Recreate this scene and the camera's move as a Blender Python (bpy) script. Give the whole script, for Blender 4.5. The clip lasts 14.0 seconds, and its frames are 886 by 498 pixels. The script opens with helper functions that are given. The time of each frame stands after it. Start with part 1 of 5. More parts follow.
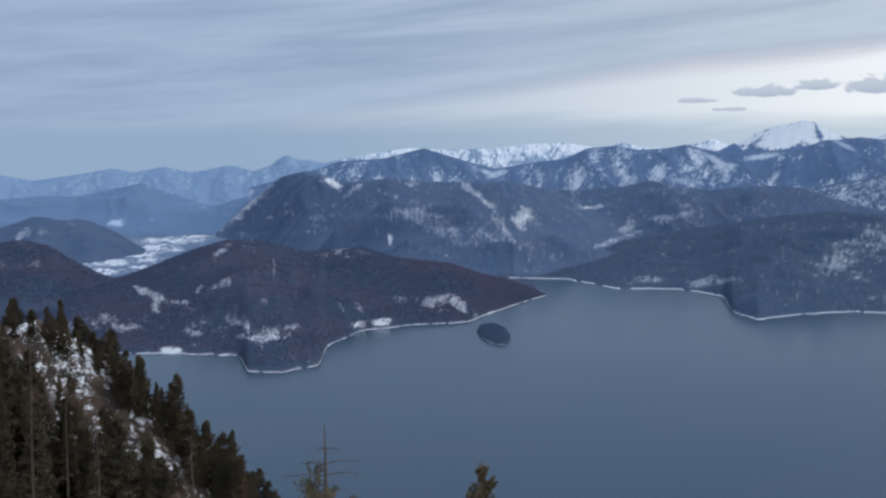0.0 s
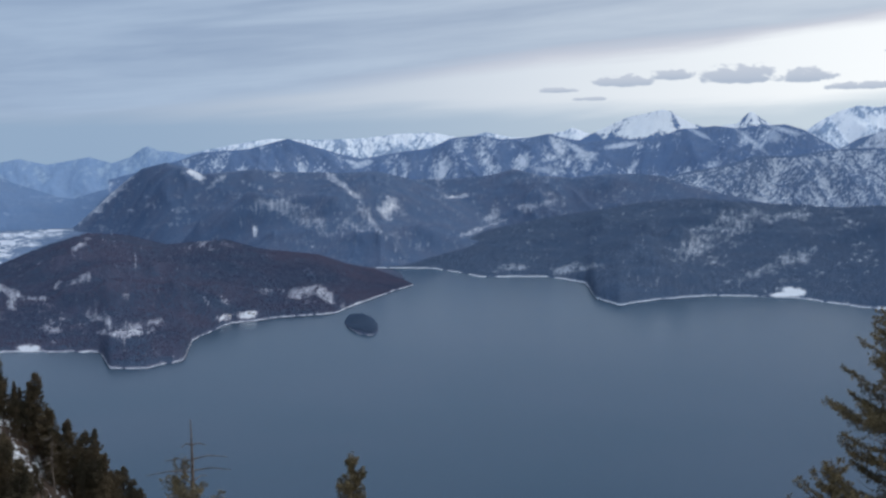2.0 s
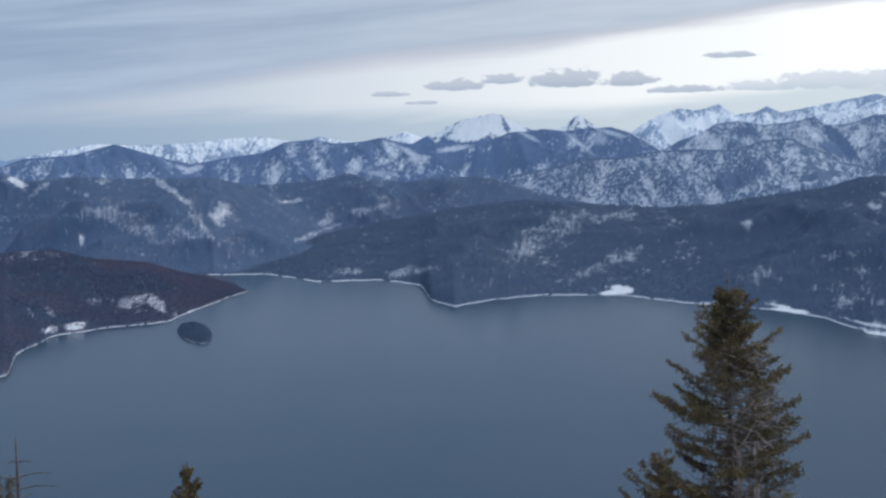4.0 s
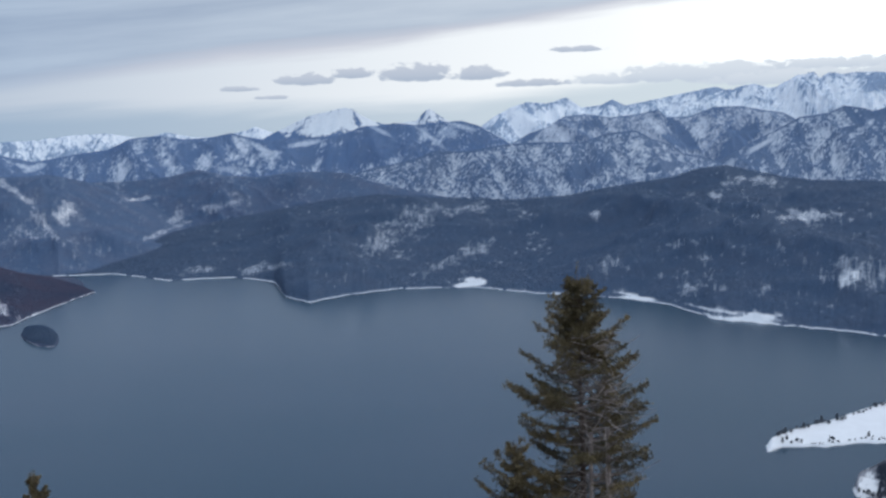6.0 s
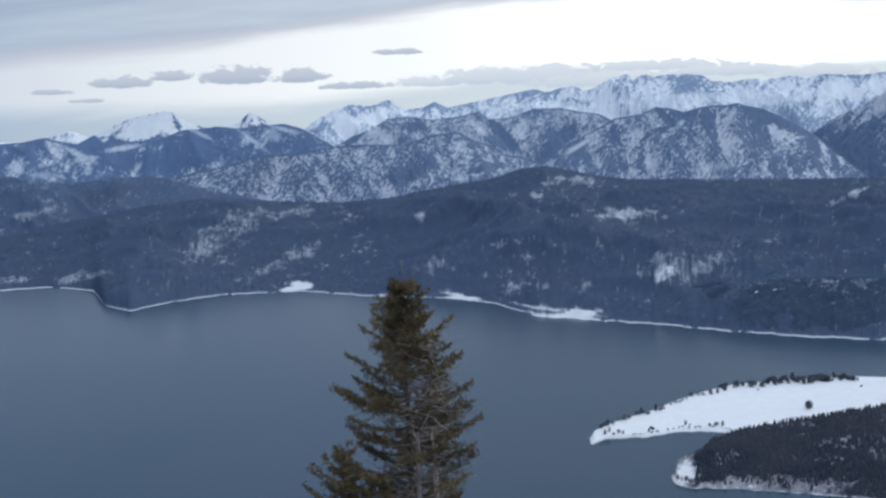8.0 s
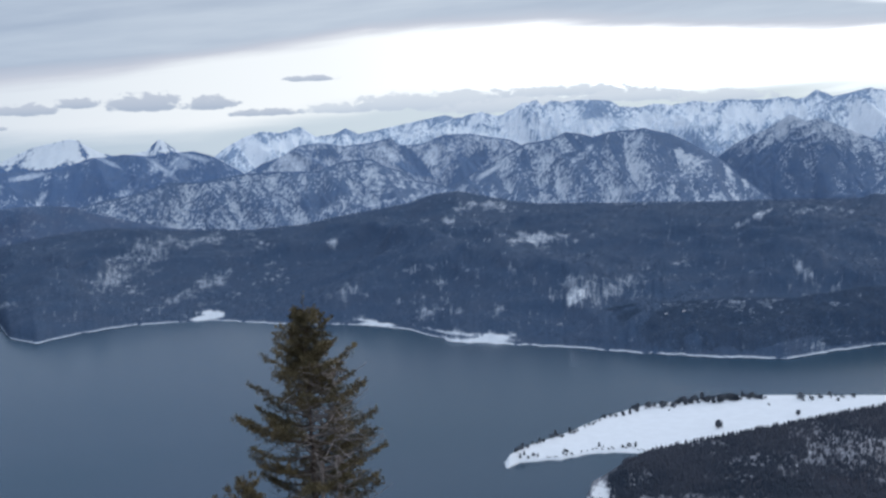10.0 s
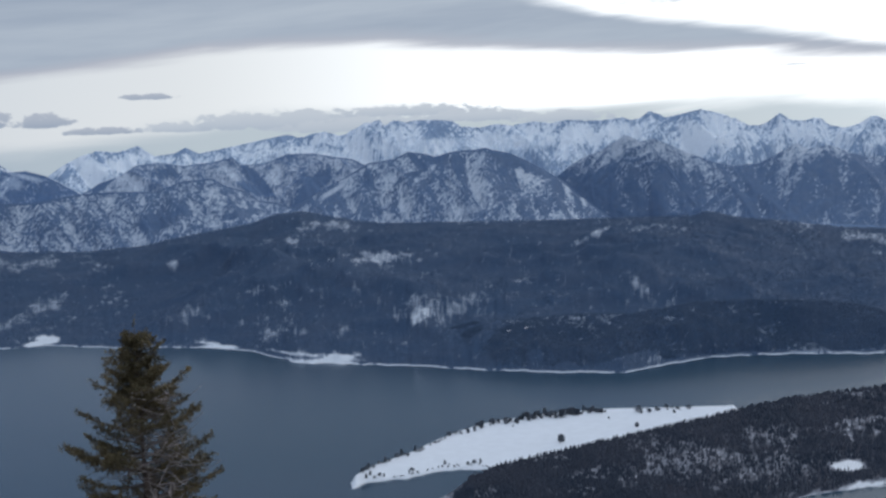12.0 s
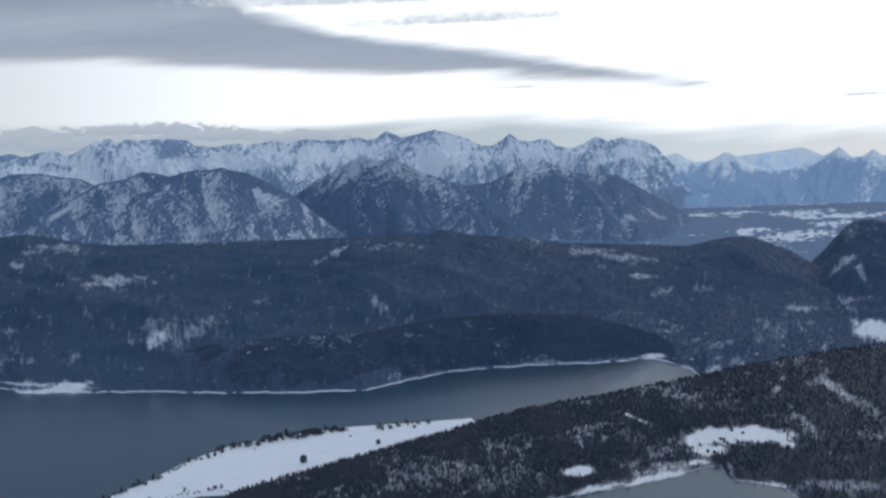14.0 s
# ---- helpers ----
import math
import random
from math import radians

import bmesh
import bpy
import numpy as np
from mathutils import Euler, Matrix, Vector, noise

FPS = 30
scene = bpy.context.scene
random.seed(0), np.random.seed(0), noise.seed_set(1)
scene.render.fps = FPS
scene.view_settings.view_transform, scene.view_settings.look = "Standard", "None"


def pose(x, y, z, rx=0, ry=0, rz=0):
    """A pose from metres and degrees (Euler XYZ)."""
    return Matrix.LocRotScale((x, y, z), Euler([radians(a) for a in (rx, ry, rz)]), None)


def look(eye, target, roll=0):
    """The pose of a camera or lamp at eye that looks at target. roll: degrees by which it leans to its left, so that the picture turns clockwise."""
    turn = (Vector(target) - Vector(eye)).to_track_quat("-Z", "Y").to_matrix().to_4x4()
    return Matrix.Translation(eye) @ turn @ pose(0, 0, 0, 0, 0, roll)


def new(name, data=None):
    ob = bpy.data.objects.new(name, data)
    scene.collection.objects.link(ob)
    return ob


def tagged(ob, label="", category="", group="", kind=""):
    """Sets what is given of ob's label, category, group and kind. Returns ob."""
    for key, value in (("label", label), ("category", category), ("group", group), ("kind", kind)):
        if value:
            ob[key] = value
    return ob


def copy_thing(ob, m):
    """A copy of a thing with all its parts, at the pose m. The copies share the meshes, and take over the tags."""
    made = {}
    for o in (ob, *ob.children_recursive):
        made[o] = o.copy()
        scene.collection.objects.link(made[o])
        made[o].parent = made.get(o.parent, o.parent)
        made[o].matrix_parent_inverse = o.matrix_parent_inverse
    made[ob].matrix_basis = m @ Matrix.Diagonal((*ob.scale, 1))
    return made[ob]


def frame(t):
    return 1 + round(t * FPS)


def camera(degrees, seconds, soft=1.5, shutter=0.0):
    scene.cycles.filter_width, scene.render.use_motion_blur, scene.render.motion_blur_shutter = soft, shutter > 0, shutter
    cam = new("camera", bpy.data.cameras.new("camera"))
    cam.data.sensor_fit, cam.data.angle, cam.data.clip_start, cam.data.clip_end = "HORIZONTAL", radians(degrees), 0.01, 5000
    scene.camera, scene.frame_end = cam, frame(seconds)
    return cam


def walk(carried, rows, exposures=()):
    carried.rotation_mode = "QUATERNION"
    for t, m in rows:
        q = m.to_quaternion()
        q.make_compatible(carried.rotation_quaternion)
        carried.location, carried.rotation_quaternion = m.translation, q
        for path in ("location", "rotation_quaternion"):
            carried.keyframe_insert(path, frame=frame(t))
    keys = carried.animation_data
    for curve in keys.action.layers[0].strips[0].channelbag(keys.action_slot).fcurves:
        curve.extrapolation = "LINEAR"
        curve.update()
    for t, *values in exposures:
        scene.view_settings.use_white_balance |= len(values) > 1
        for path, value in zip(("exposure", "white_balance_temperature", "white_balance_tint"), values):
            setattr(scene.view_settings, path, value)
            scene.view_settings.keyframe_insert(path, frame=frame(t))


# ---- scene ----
# ---- camera ----
# The lake's surface is z = 0; the camera stands on a mountainside above it.
EYE = 240.0
cam = camera(39.76, 14.0, soft=2.6)
# seconds, sideways shift, yaw, pitch, roll
PATH = (
    (0, 0.00, 0.00, -4.70, 0.60),
    (0.5, 0.00, -1.39, -4.95, 0.26),
    (1, 0.00, -3.22, -5.01, 0.46),
    (1.5, 0.00, -4.97, -5.12, 0.76),
    (2, 0.00, -6.29, -5.24, 0.87),
    (2.5, 0.00, -7.69, -5.20, 1.18),
    (3, 0.00, -9.85, -4.76, 0.21),
    (3.5, 0.01, -11.55, -4.59, 0.93),
    (4, 0.02, -14.06, -5.20, 1.22),
    (4.2, 0.02, -14.95, -5.20, 1.29),
    (6.3, 0.04, -21.90, -5.60, 2.12),
    (6.5, 0.04, -22.64, -5.53, 2.46),
    (7, 0.05, -25.60, -5.79, 2.15),
    (7.5, 0.06, -26.96, -5.50, 2.05),
    (8, 0.08, -29.17, -5.78, 2.03),
    (8.2, 0.09, -29.72, -5.55, 2.16),
    (10.3, 0.28, -33.88, -4.64, 2.22),
    (10.5, 0.29, -34.34, -4.64, 2.08),
    (11, 0.32, -36.06, -4.37, 2.36),
    (11.5, 0.35, -38.55, -4.06, 2.22),
    (12, 0.39, -40.60, -4.12, 2.42),
    (12.5, 0.43, -42.46, -3.97, 2.28),
    (13, 0.45, -45.93, -4.15, 2.10),
    (13.5, 0.47, -49.49, -3.51, 2.57),
    (14, 0.48, -52.80, -3.73, 2.53),
)
walk(cam, [(t, pose(0.89 * s, -0.45 * s, EYE, 90 + p, r, y)) for t, s, y, p, r in PATH],
     exposures=((0.0, -0.03, 6350, 10), (8.0, -0.04, 6300, 10), (10.5, -0.06, 6250, 10), (11.5, -0.32, 6250, 10), (13.0, -0.47, 6130, 10), (14.0, -0.60, 6050, 10)))


# ---- sky and light ----
def calc(nt, op, a, b=0.0, c=0.0):
    """One Math node; a, b, c are numbers or sockets."""
    n = nt.nodes.new("ShaderNodeMath")
    n.operation = op
    for i, v in enumerate((a, b, c)):
        if isinstance(v, (int, float)):
            n.inputs[i].default_value = v
        else:
            nt.links.new(v, n.inputs[i])
    return n.outputs[0]


def blend(nt, fac, a, b):
    """Mix of two colours (tuples or sockets)."""
    n = nt.nodes.new("ShaderNodeMix")
    n.data_type = "RGBA"
    for sock, v in ((n.inputs[0], fac), (n.inputs[6], a), (n.inputs[7], b)):
        if isinstance(v, (int, float)):
            sock.default_value = v
        elif isinstance(v, tuple):
            sock.default_value = (*v, 1)
        else:
            nt.links.new(v, sock)
    return n.outputs[2]


def ramp(nt, v, lo, hi):
    """Smooth step of v from lo (0) to hi (1)."""
    n = nt.nodes.new("ShaderNodeMapRange")
    n.interpolation_type = "SMOOTHSTEP"
    nt.links.new(v, n.inputs[0])
    n.inputs[1].default_value, n.inputs[2].default_value = lo, hi
    return n.outputs[0]


def grain(nt, vec, scale, detail=4.0, rough=0.55, warp=0.0):
    n = nt.nodes.new("ShaderNodeTexNoise")
    n.inputs["Scale"].default_value = scale
    n.inputs["Detail"].default_value = detail
    n.inputs["Roughness"].default_value = rough
    n.inputs["Distortion"].default_value = warp
    nt.links.new(vec, n.inputs["Vector"])
    return n.outputs["Fac"]


def triple(nt, x, y, z=0.0):
    n = nt.nodes.new("ShaderNodeCombineXYZ")
    for i, v in enumerate((x, y, z)):
        if isinstance(v, (int, float)):
            n.inputs[i].default_value = v
        else:
            nt.links.new(v, n.inputs[i])
    return n.outputs[0]


def curve(nt, v, pts):
    """Piecewise line through (x, y) pairs, built of clamped ranges."""
    total = pts[0][1]
    for (x0, y0), (x1, y1) in zip(pts, pts[1:]):
        n = nt.nodes.new("ShaderNodeMapRange")
        nt.links.new(v, n.inputs[0])
        for i, q in enumerate((x0, x1, 0.0, y1 - y0)):
            n.inputs[i + 1].default_value = q
        total = calc(nt, "ADD", total, n.outputs[0])
    return total


SUN_BEARING, SUN_HEIGHT = 78.0, 9.0
world = bpy.data.worlds.new("dusk_sky")
scene.world = world
world.use_nodes = True
wt = world.node_tree
wt.nodes.clear()
sky = wt.nodes.new("ShaderNodeTexSky")
sky.sky_type, sky.sun_disc = "NISHITA", False
sky.sun_elevation, sky.sun_rotation = radians(SUN_HEIGHT), radians(SUN_BEARING)
sky.altitude, sky.air_density, sky.dust_density = 1600, 1.0, 1.5
coord = wt.nodes.new("ShaderNodeTexCoord")
sep = wt.nodes.new("ShaderNodeSeparateXYZ")
wt.links.new(coord.outputs["Generated"], sep.inputs[0])
DEG = 57.29578
brg = calc(wt, "MULTIPLY", calc(wt, "ARCTAN2", sep.outputs[0], sep.outputs[1]), DEG)
elv = calc(wt, "MULTIPLY", calc(wt, "ARCSINE", sep.outputs[2]), DEG)
# long streaks, slanting a little
slant = calc(wt, "SUBTRACT", elv, calc(wt, "MULTIPLY", brg, 0.07))
streak = grain(wt, triple(wt, calc(wt, "MULTIPLY", brg, 0.045), calc(wt, "MULTIPLY", slant, 0.55), 3.0), 1.0, 6.0, 0.55, 0.6)
fine = grain(wt, triple(wt, calc(wt, "MULTIPLY", brg, 0.16), calc(wt, "MULTIPLY", slant, 1.5), 7.0), 1.0, 6.0, 0.6, 0.4)
puff = grain(wt, triple(wt, calc(wt, "MULTIPLY", brg, 1.5), calc(wt, "MULTIPLY", elv, 2.6), 1.0), 1.0, 6.0, 0.6, 0.3)
wisp = calc(wt, "ADD", calc(wt, "MULTIPLY", calc(wt, "SUBTRACT", streak, 0.5), 1.9), calc(wt, "MULTIPLY", calc(wt, "SUBTRACT", fine, 0.5), 0.8))
# clear band over the mountains, brighter towards the sunset
clear = blend(wt, ramp(wt, brg, -16, 34), (0.34, 0.43, 0.57), (1.0, 1.02, 1.02))
clear = blend(wt, ramp(wt, brg, 27, 52), clear, (1.8, 1.82, 1.8))
haze = blend(wt, ramp(wt, brg, -12, 40), (0.29, 0.405, 0.56), (0.66, 0.74, 0.79))
haze = blend(wt, ramp(wt, brg, 48, 68), haze, (0.80, 0.92, 1.0))
over_crest = calc(wt, "SUBTRACT", elv, curve(wt, brg, [(22, 0.0), (32, 1.0), (56, 1.0), (65, 0.0)]))
clear = blend(wt, ramp(wt, calc(wt, "ADD", over_crest, calc(wt, "MULTIPLY", wisp, 0.9)), 1.9, 0.6), clear, haze)
clear = blend(wt, 0.004, clear, sky.outputs[0])
# the cloud deck over it
edge = curve(wt, brg, [(-24, 1.2), (-10, 1.35), (-1, 2.1), (5, 2.6), (11, 3.3), (19, 3.8), (25, 4.5), (30, 5.25), (38, 5.4), (48, 4.6), (56, 4.2), (65, 3.3)])
upper = curve(wt, brg, [(36, 14.0), (44, 7.6), (50, 6.2), (58, 4.95), (66, 3.2)])
over = calc(wt, "ADD", calc(wt, "SUBTRACT", elv, edge), calc(wt, "MULTIPLY", wisp, 0.8))
under = calc(wt, "SUBTRACT", calc(wt, "ADD", upper, calc(wt, "MULTIPLY", wisp, 0.7)), elv)
far_up = ramp(wt, elv, 10.0, 16.0)
deck = calc(wt, "MAXIMUM", calc(wt, "MULTIPLY", ramp(wt, over, -0.35, 0.45), ramp(wt, under, -0.3, 0.5)), far_up)
tone = ramp(wt, calc(wt, "ADD", wisp, calc(wt, "MULTIPLY", elv, 0.0)), -0.85, 0.75)
cloud_far = blend(wt, tone, (0.245, 0.335, 0.49), (0.42, 0.53, 0.68))
cloud_near = blend(wt, tone, (0.40, 0.475, 0.59), (0.62, 0.69, 0.77))
cloud = blend(wt, ramp(wt, brg, -12, 26), cloud_far, cloud_near)
rim = ramp(wt, over, 0.9, 0.1)
cloud = blend(wt, calc(wt, "MULTIPLY", calc(wt, "MULTIPLY", rim, ramp(wt, brg, -2, 12)), 0.35), cloud, (0.82, 0.74, 0.76))
col = blend(wt, deck, clear, cloud)
# the deck is unseen above the view: darkened for the lake's reflection, paling towards the zenith
over_view = blend(wt, tone, (0.20, 0.28, 0.43), (0.31, 0.40, 0.56))
# two unseen sky patches, added to tone the water that mirrors them
over_view = blend(wt, calc(wt, "MULTIPLY", ramp(wt, brg, 18, 32), ramp(wt, brg, 52, 40)), over_view, (0.285, 0.355, 0.475))
over_view = blend(wt, calc(wt, "MULTIPLY", ramp(wt, brg, 46, 60), ramp(wt, elv, 9.5, 13.5)), over_view, (0.84, 0.89, 0.95))
col = blend(wt, ramp(wt, elv, 7.4, 9.4), col, over_view)
col = blend(wt, ramp(wt, elv, 24.0, 58.0), col, (1.15, 1.27, 1.42))
# small flat-bottomed clouds: bearing, height, half width, half height (degrees)
for b0, e0, w, h in ((14.7, 2.38, 1.4, 0.40), (16.9, 2.62, 1.1, 0.36), (19.8, 2.55, 1.75, 0.62), (22.7, 2.45, 1.2, 0.46), (25.2, 1.95, 1.7, 0.26),
                     (27.3, 3.42, 1.35, 0.2), (11.6, 2.04, 1.0, 0.16), (13.2, 1.62, 0.8, 0.12), (28.8, 2.0, 1.9, 0.34), (31.4, 2.15, 2.2, 0.6), (34.2, 2.1, 3.0, 0.66),
                     (39.3, 2.35, 3.6, 0.4), (37.5, 1.8, 4.4, 0.5), (42.2, 2.0, 2.8, 0.45), (46.2, 1.8, 2.2, 0.42), (71.8, 2.5, 2.0, 0.13), (54.0, 6.9, 5.5, 0.4),
                     (48.5, 8.0, 7.0, 0.5), (56.5, 3.64, 1.4, 0.1)):
    thin = e0 > 3.6 or b0 > 60
    low, top = ((0.92, 0.96, 1.0), (1.05, 1.08, 1.1)) if thin else ((0.43, 0.50, 0.61), (0.55, 0.60, 0.69)) if b0 < 28 else ((0.58, 0.65, 0.74), (0.70, 0.755, 0.82))
    dx = calc(wt, "DIVIDE", calc(wt, "SUBTRACT", brg, b0), w)
    dy = calc(wt, "DIVIDE", calc(wt, "SUBTRACT", elv, e0 - 0.2 * h), h)
    dy = calc(wt, "MINIMUM", dy, calc(wt, "MULTIPLY", dy, 2.6))
    q = calc(wt, "ADD", calc(wt, "MULTIPLY", dx, dx), calc(wt, "MULTIPLY", dy, dy))
    q = calc(wt, "ADD", q, calc(wt, "MULTIPLY", calc(wt, "SUBTRACT", puff, 0.5), 3.4))
    body = calc(wt, "MULTIPLY", ramp(wt, q, 1.6 if thin else 1.25, -0.4 if thin else 0.6), 0.95)
    shade = blend(wt, ramp(wt, dy, -0.6, 0.9), low, top)
    col = blend(wt, body, col, shade)
col = blend(wt, ramp(wt, elv, -1.5, -6.0), col, (0.10, 0.12, 0.15))
back = wt.nodes.new("ShaderNodeBackground")
back.inputs["Strength"].default_value = 1.0
wt.links.new(col, back.inputs["Color"])
wout = wt.nodes.new("ShaderNodeOutputWorld")
wt.links.new(back.outputs[0], wout.inputs["Surface"])

lamp = bpy.data.lights.new("sun", "SUN")
lamp.energy, lamp.angle, lamp.color = 0.8, radians(15), (1.0, 0.9, 0.82)
sun = new("sun", lamp)
sun.matrix_world = look((0, 0, 900), (-900 * math.sin(radians(SUN_BEARING)), -900 * math.cos(radians(SUN_BEARING)), 900 - 900 * math.tan(radians(SUN_HEIGHT + 8))))


# ---- materials ----
def base(name):
    mat = bpy.data.materials.new(name)
    mat.use_nodes = True
    nt = mat.node_tree
    shader = nt.nodes["Principled BSDF"]
    return mat, nt, shader


def place(nt):
    return nt.nodes.new("ShaderNodeNewGeometry").outputs["Position"]


def bump(nt, shader, height, strength, distance):
    n = nt.nodes.new("ShaderNodeBump")
    n.inputs["Strength"].default_value, n.inputs["Distance"].default_value = strength, distance
    nt.links.new(height, n.inputs["Height"])
    nt.links.new(n.outputs[0], shader.inputs["Normal"])


def slope_material(name, dark, brown, snow, size, sharp=0.12, rough=0.45, thin=None, lumps=0.6):
    """Woods or rock broken by snow; the mesh's 'snow' attribute says where it lies."""
    mat, nt, sh = base(name)
    p = place(nt)
    a = nt.nodes.new("ShaderNodeAttribute")
    a.attribute_name = "snow"
    n1 = grain(nt, p, 1.0 / size, 5.0, 0.6, 0.3)
    n2 = grain(nt, p, 4.5 / size, 4.0, 0.65)
    v = calc(nt, "ADD", a.outputs["Fac"], calc(nt, "ADD", calc(nt, "MULTIPLY", calc(nt, "SUBTRACT", n1, 0.5), rough * 2.0), calc(nt, "MULTIPLY", calc(nt, "SUBTRACT", n2, 0.5), rough * 1.6)))
    fac = ramp(nt, v, 0.5 - sharp, 0.5 + sharp)
    n3 = grain(nt, p, 0.22 / size, 4.0, 0.6)
    woods = blend(nt, ramp(nt, n3, 0.38, 0.66), dark, brown)
    woods = blend(nt, calc(nt, "MULTIPLY", ramp(nt, n2, 0.35, 0.7), 0.35), woods, tuple(1.9 * c for c in dark))
    white = blend(nt, ramp(nt, n1, 0.3, 0.7), tuple(0.94 * c for c in snow), snow)
    if thin:
        white = blend(nt, ramp(nt, v, 0.75, 1.25), thin, white)
    nt.links.new(blend(nt, fac, woods, white), sh.inputs["Base Color"])
    sh.inputs["Roughness"].default_value = 0.9
    sh.inputs["Specular IOR Level"].default_value = 0.15
    bump(nt, sh, n2, lumps, size * 0.25)
    return mat


SNOW = (0.78, 0.80, 0.84)
# wooded slopes by the lake: their blue is haze put into the colour
MAT_HILL = slope_material("hill_woods_hazed", (0.034, 0.055, 0.098), (0.054, 0.057, 0.096), (0.62, 0.65, 0.71), 11, 0.32, 0.45, (0.26, 0.27, 0.33))
MAT_FIELD = slope_material("meadow_snow", (0.10, 0.085, 0.07), (0.14, 0.11, 0.09), (0.70, 0.73, 0.78), 8, 0.2, lumps=0.08)
MAT_WOOD = slope_material("peninsula_woods", (0.024, 0.032, 0.048), (0.046, 0.047, 0.062), (0.74, 0.76, 0.80), 7, 0.36, 0.5, (0.23, 0.24, 0.28))
MAT_SHORE = slope_material("ridge_woods_hazed", (0.039, 0.067, 0.120), (0.050, 0.074, 0.123), (0.64, 0.68, 0.74), 9, 0.34, 0.45, (0.27, 0.31, 0.38))
# far ranges and valleys: haze is painted into the base colours, more with distance
MAT_MID = slope_material("woods_hazed_blue", (0.056, 0.092, 0.165), (0.070, 0.096, 0.160), (0.60, 0.63, 0.69), 12, 0.36, 0.45, (0.29, 0.33, 0.41))
MAT_ALP = slope_material("snowy_rock_hazed", (0.080, 0.126, 0.218), (0.098, 0.138, 0.218), (0.50, 0.55, 0.63), 7, 0.34, 0.6, (0.34, 0.40, 0.50))
MAT_FORE = slope_material("far_woods_hazed", (0.080, 0.132, 0.242), (0.092, 0.138, 0.235), (0.54, 0.60, 0.70), 9, 0.36, 0.55, (0.30, 0.37, 0.49))
MAT_PEAK = slope_material("snowy_summit_hazed", (0.088, 0.150, 0.275), (0.098, 0.155, 0.270), (0.70, 0.75, 0.81), 14, 0.25, 0.4)
MAT_HIGH = slope_material("high_snow_hazed", (0.200, 0.275, 0.400), (0.225, 0.295, 0.41), (0.76, 0.81, 0.88), 12, 0.36, 0.55, (0.54, 0.62, 0.73))
MAT_BLUE = slope_material("blue_haze_distance", (0.108, 0.175, 0.300), (0.118, 0.18, 0.295), (0.40, 0.50, 0.66), 16, 0.40, 0.5)
MAT_AIRY = slope_material("airy_haze_distance", (0.155, 0.240, 0.385), (0.168, 0.248, 0.385), (0.27, 0.37, 0.51), 16, 0.40, 0.6)
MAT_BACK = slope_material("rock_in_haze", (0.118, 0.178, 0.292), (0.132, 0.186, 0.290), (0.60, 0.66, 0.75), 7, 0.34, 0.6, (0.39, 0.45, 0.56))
MAT_HAZE = slope_material("pale_haze_distance", (0.25, 0.36, 0.52), (0.26, 0.365, 0.515), (0.76, 0.84, 0.91), 18, 0.40)
MAT_PALE = slope_material("palest_haze_distance", (0.54, 0.68, 0.84), (0.56, 0.69, 0.84), (0.82, 0.89, 0.95), 20, 0.35)
MAT_GROUND = slope_material("valley_ground_hazed", (0.115, 0.170, 0.270), (0.12, 0.170, 0.26), (0.66, 0.70, 0.78), 22, 0.2)
MAT_NEAR = slope_material("mountainside_soil", (0.034, 0.029, 0.025), (0.115, 0.076, 0.056), SNOW, 0.8, 0.14, 1.5)


def plain_material(name, a, b, size, rough=0.85, island=False, spec=0.2):
    mat, nt, sh = base(name)
    n = grain(nt, place(nt), 1.0 / size, 5.0, 0.6)
    fac = ramp(nt, n, 0.36, 0.64)
    if island:
        g = nt.nodes.new("ShaderNodeNewGeometry")
        fac = calc(nt, "ADD", calc(nt, "MULTIPLY", fac, 0.72), calc(nt, "MULTIPLY", g.outputs["Random Per Island"], 0.28))
    nt.links.new(blend(nt, fac, a, b), sh.inputs["Base Color"])
    sh.inputs["Roughness"].default_value = rough
    sh.inputs["Specular IOR Level"].default_value = spec
    return mat


# trees across the lake, with the blue of the haze mixed in
MAT_FOREST_HAZED = plain_material("conifers", (0.040, 0.071, 0.126), (0.069, 0.101, 0.163), 130, island=True)
# the hazed conifers again, shaded darker in their colour for the foothill
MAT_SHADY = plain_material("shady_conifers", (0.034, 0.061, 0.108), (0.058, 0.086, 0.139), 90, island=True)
MAT_MIXED = plain_material("mixed_woods_hazed", (0.031, 0.053, 0.104), (0.069, 0.063, 0.104), 130, island=True)
MAT_GREY = plain_material("bare_woods", (0.025, 0.037, 0.060), (0.056, 0.063, 0.086), 60, island=True)
MAT_SHRUB = plain_material("bare_shrubs", (0.068, 0.083, 0.108), (0.14, 0.155, 0.185), 6, island=True)
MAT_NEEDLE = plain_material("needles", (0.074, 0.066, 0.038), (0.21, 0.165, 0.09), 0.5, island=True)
# needles again, darker: the spur's shade is put into the colour
MAT_NEEDLE_SHADED = plain_material("needles_shaded", (0.044, 0.041, 0.028), (0.135, 0.102, 0.062), 3.0, island=True)
MAT_BARK = plain_material("bark", (0.070, 0.055, 0.045), (0.17, 0.14, 0.12), 0.12, 0.9)
MAT_DEADWOOD = plain_material("dead_wood", (0.22, 0.19, 0.18), (0.42, 0.37, 0.35), 0.15, 0.9)
MAT_WALL = plain_material("plaster", (0.38, 0.39, 0.41), (0.56, 0.57, 0.59), 2.0)
MAT_ROOF = plain_material("snowy_roof", (0.30, 0.26, 0.26), (0.75, 0.76, 0.80), 4.0)

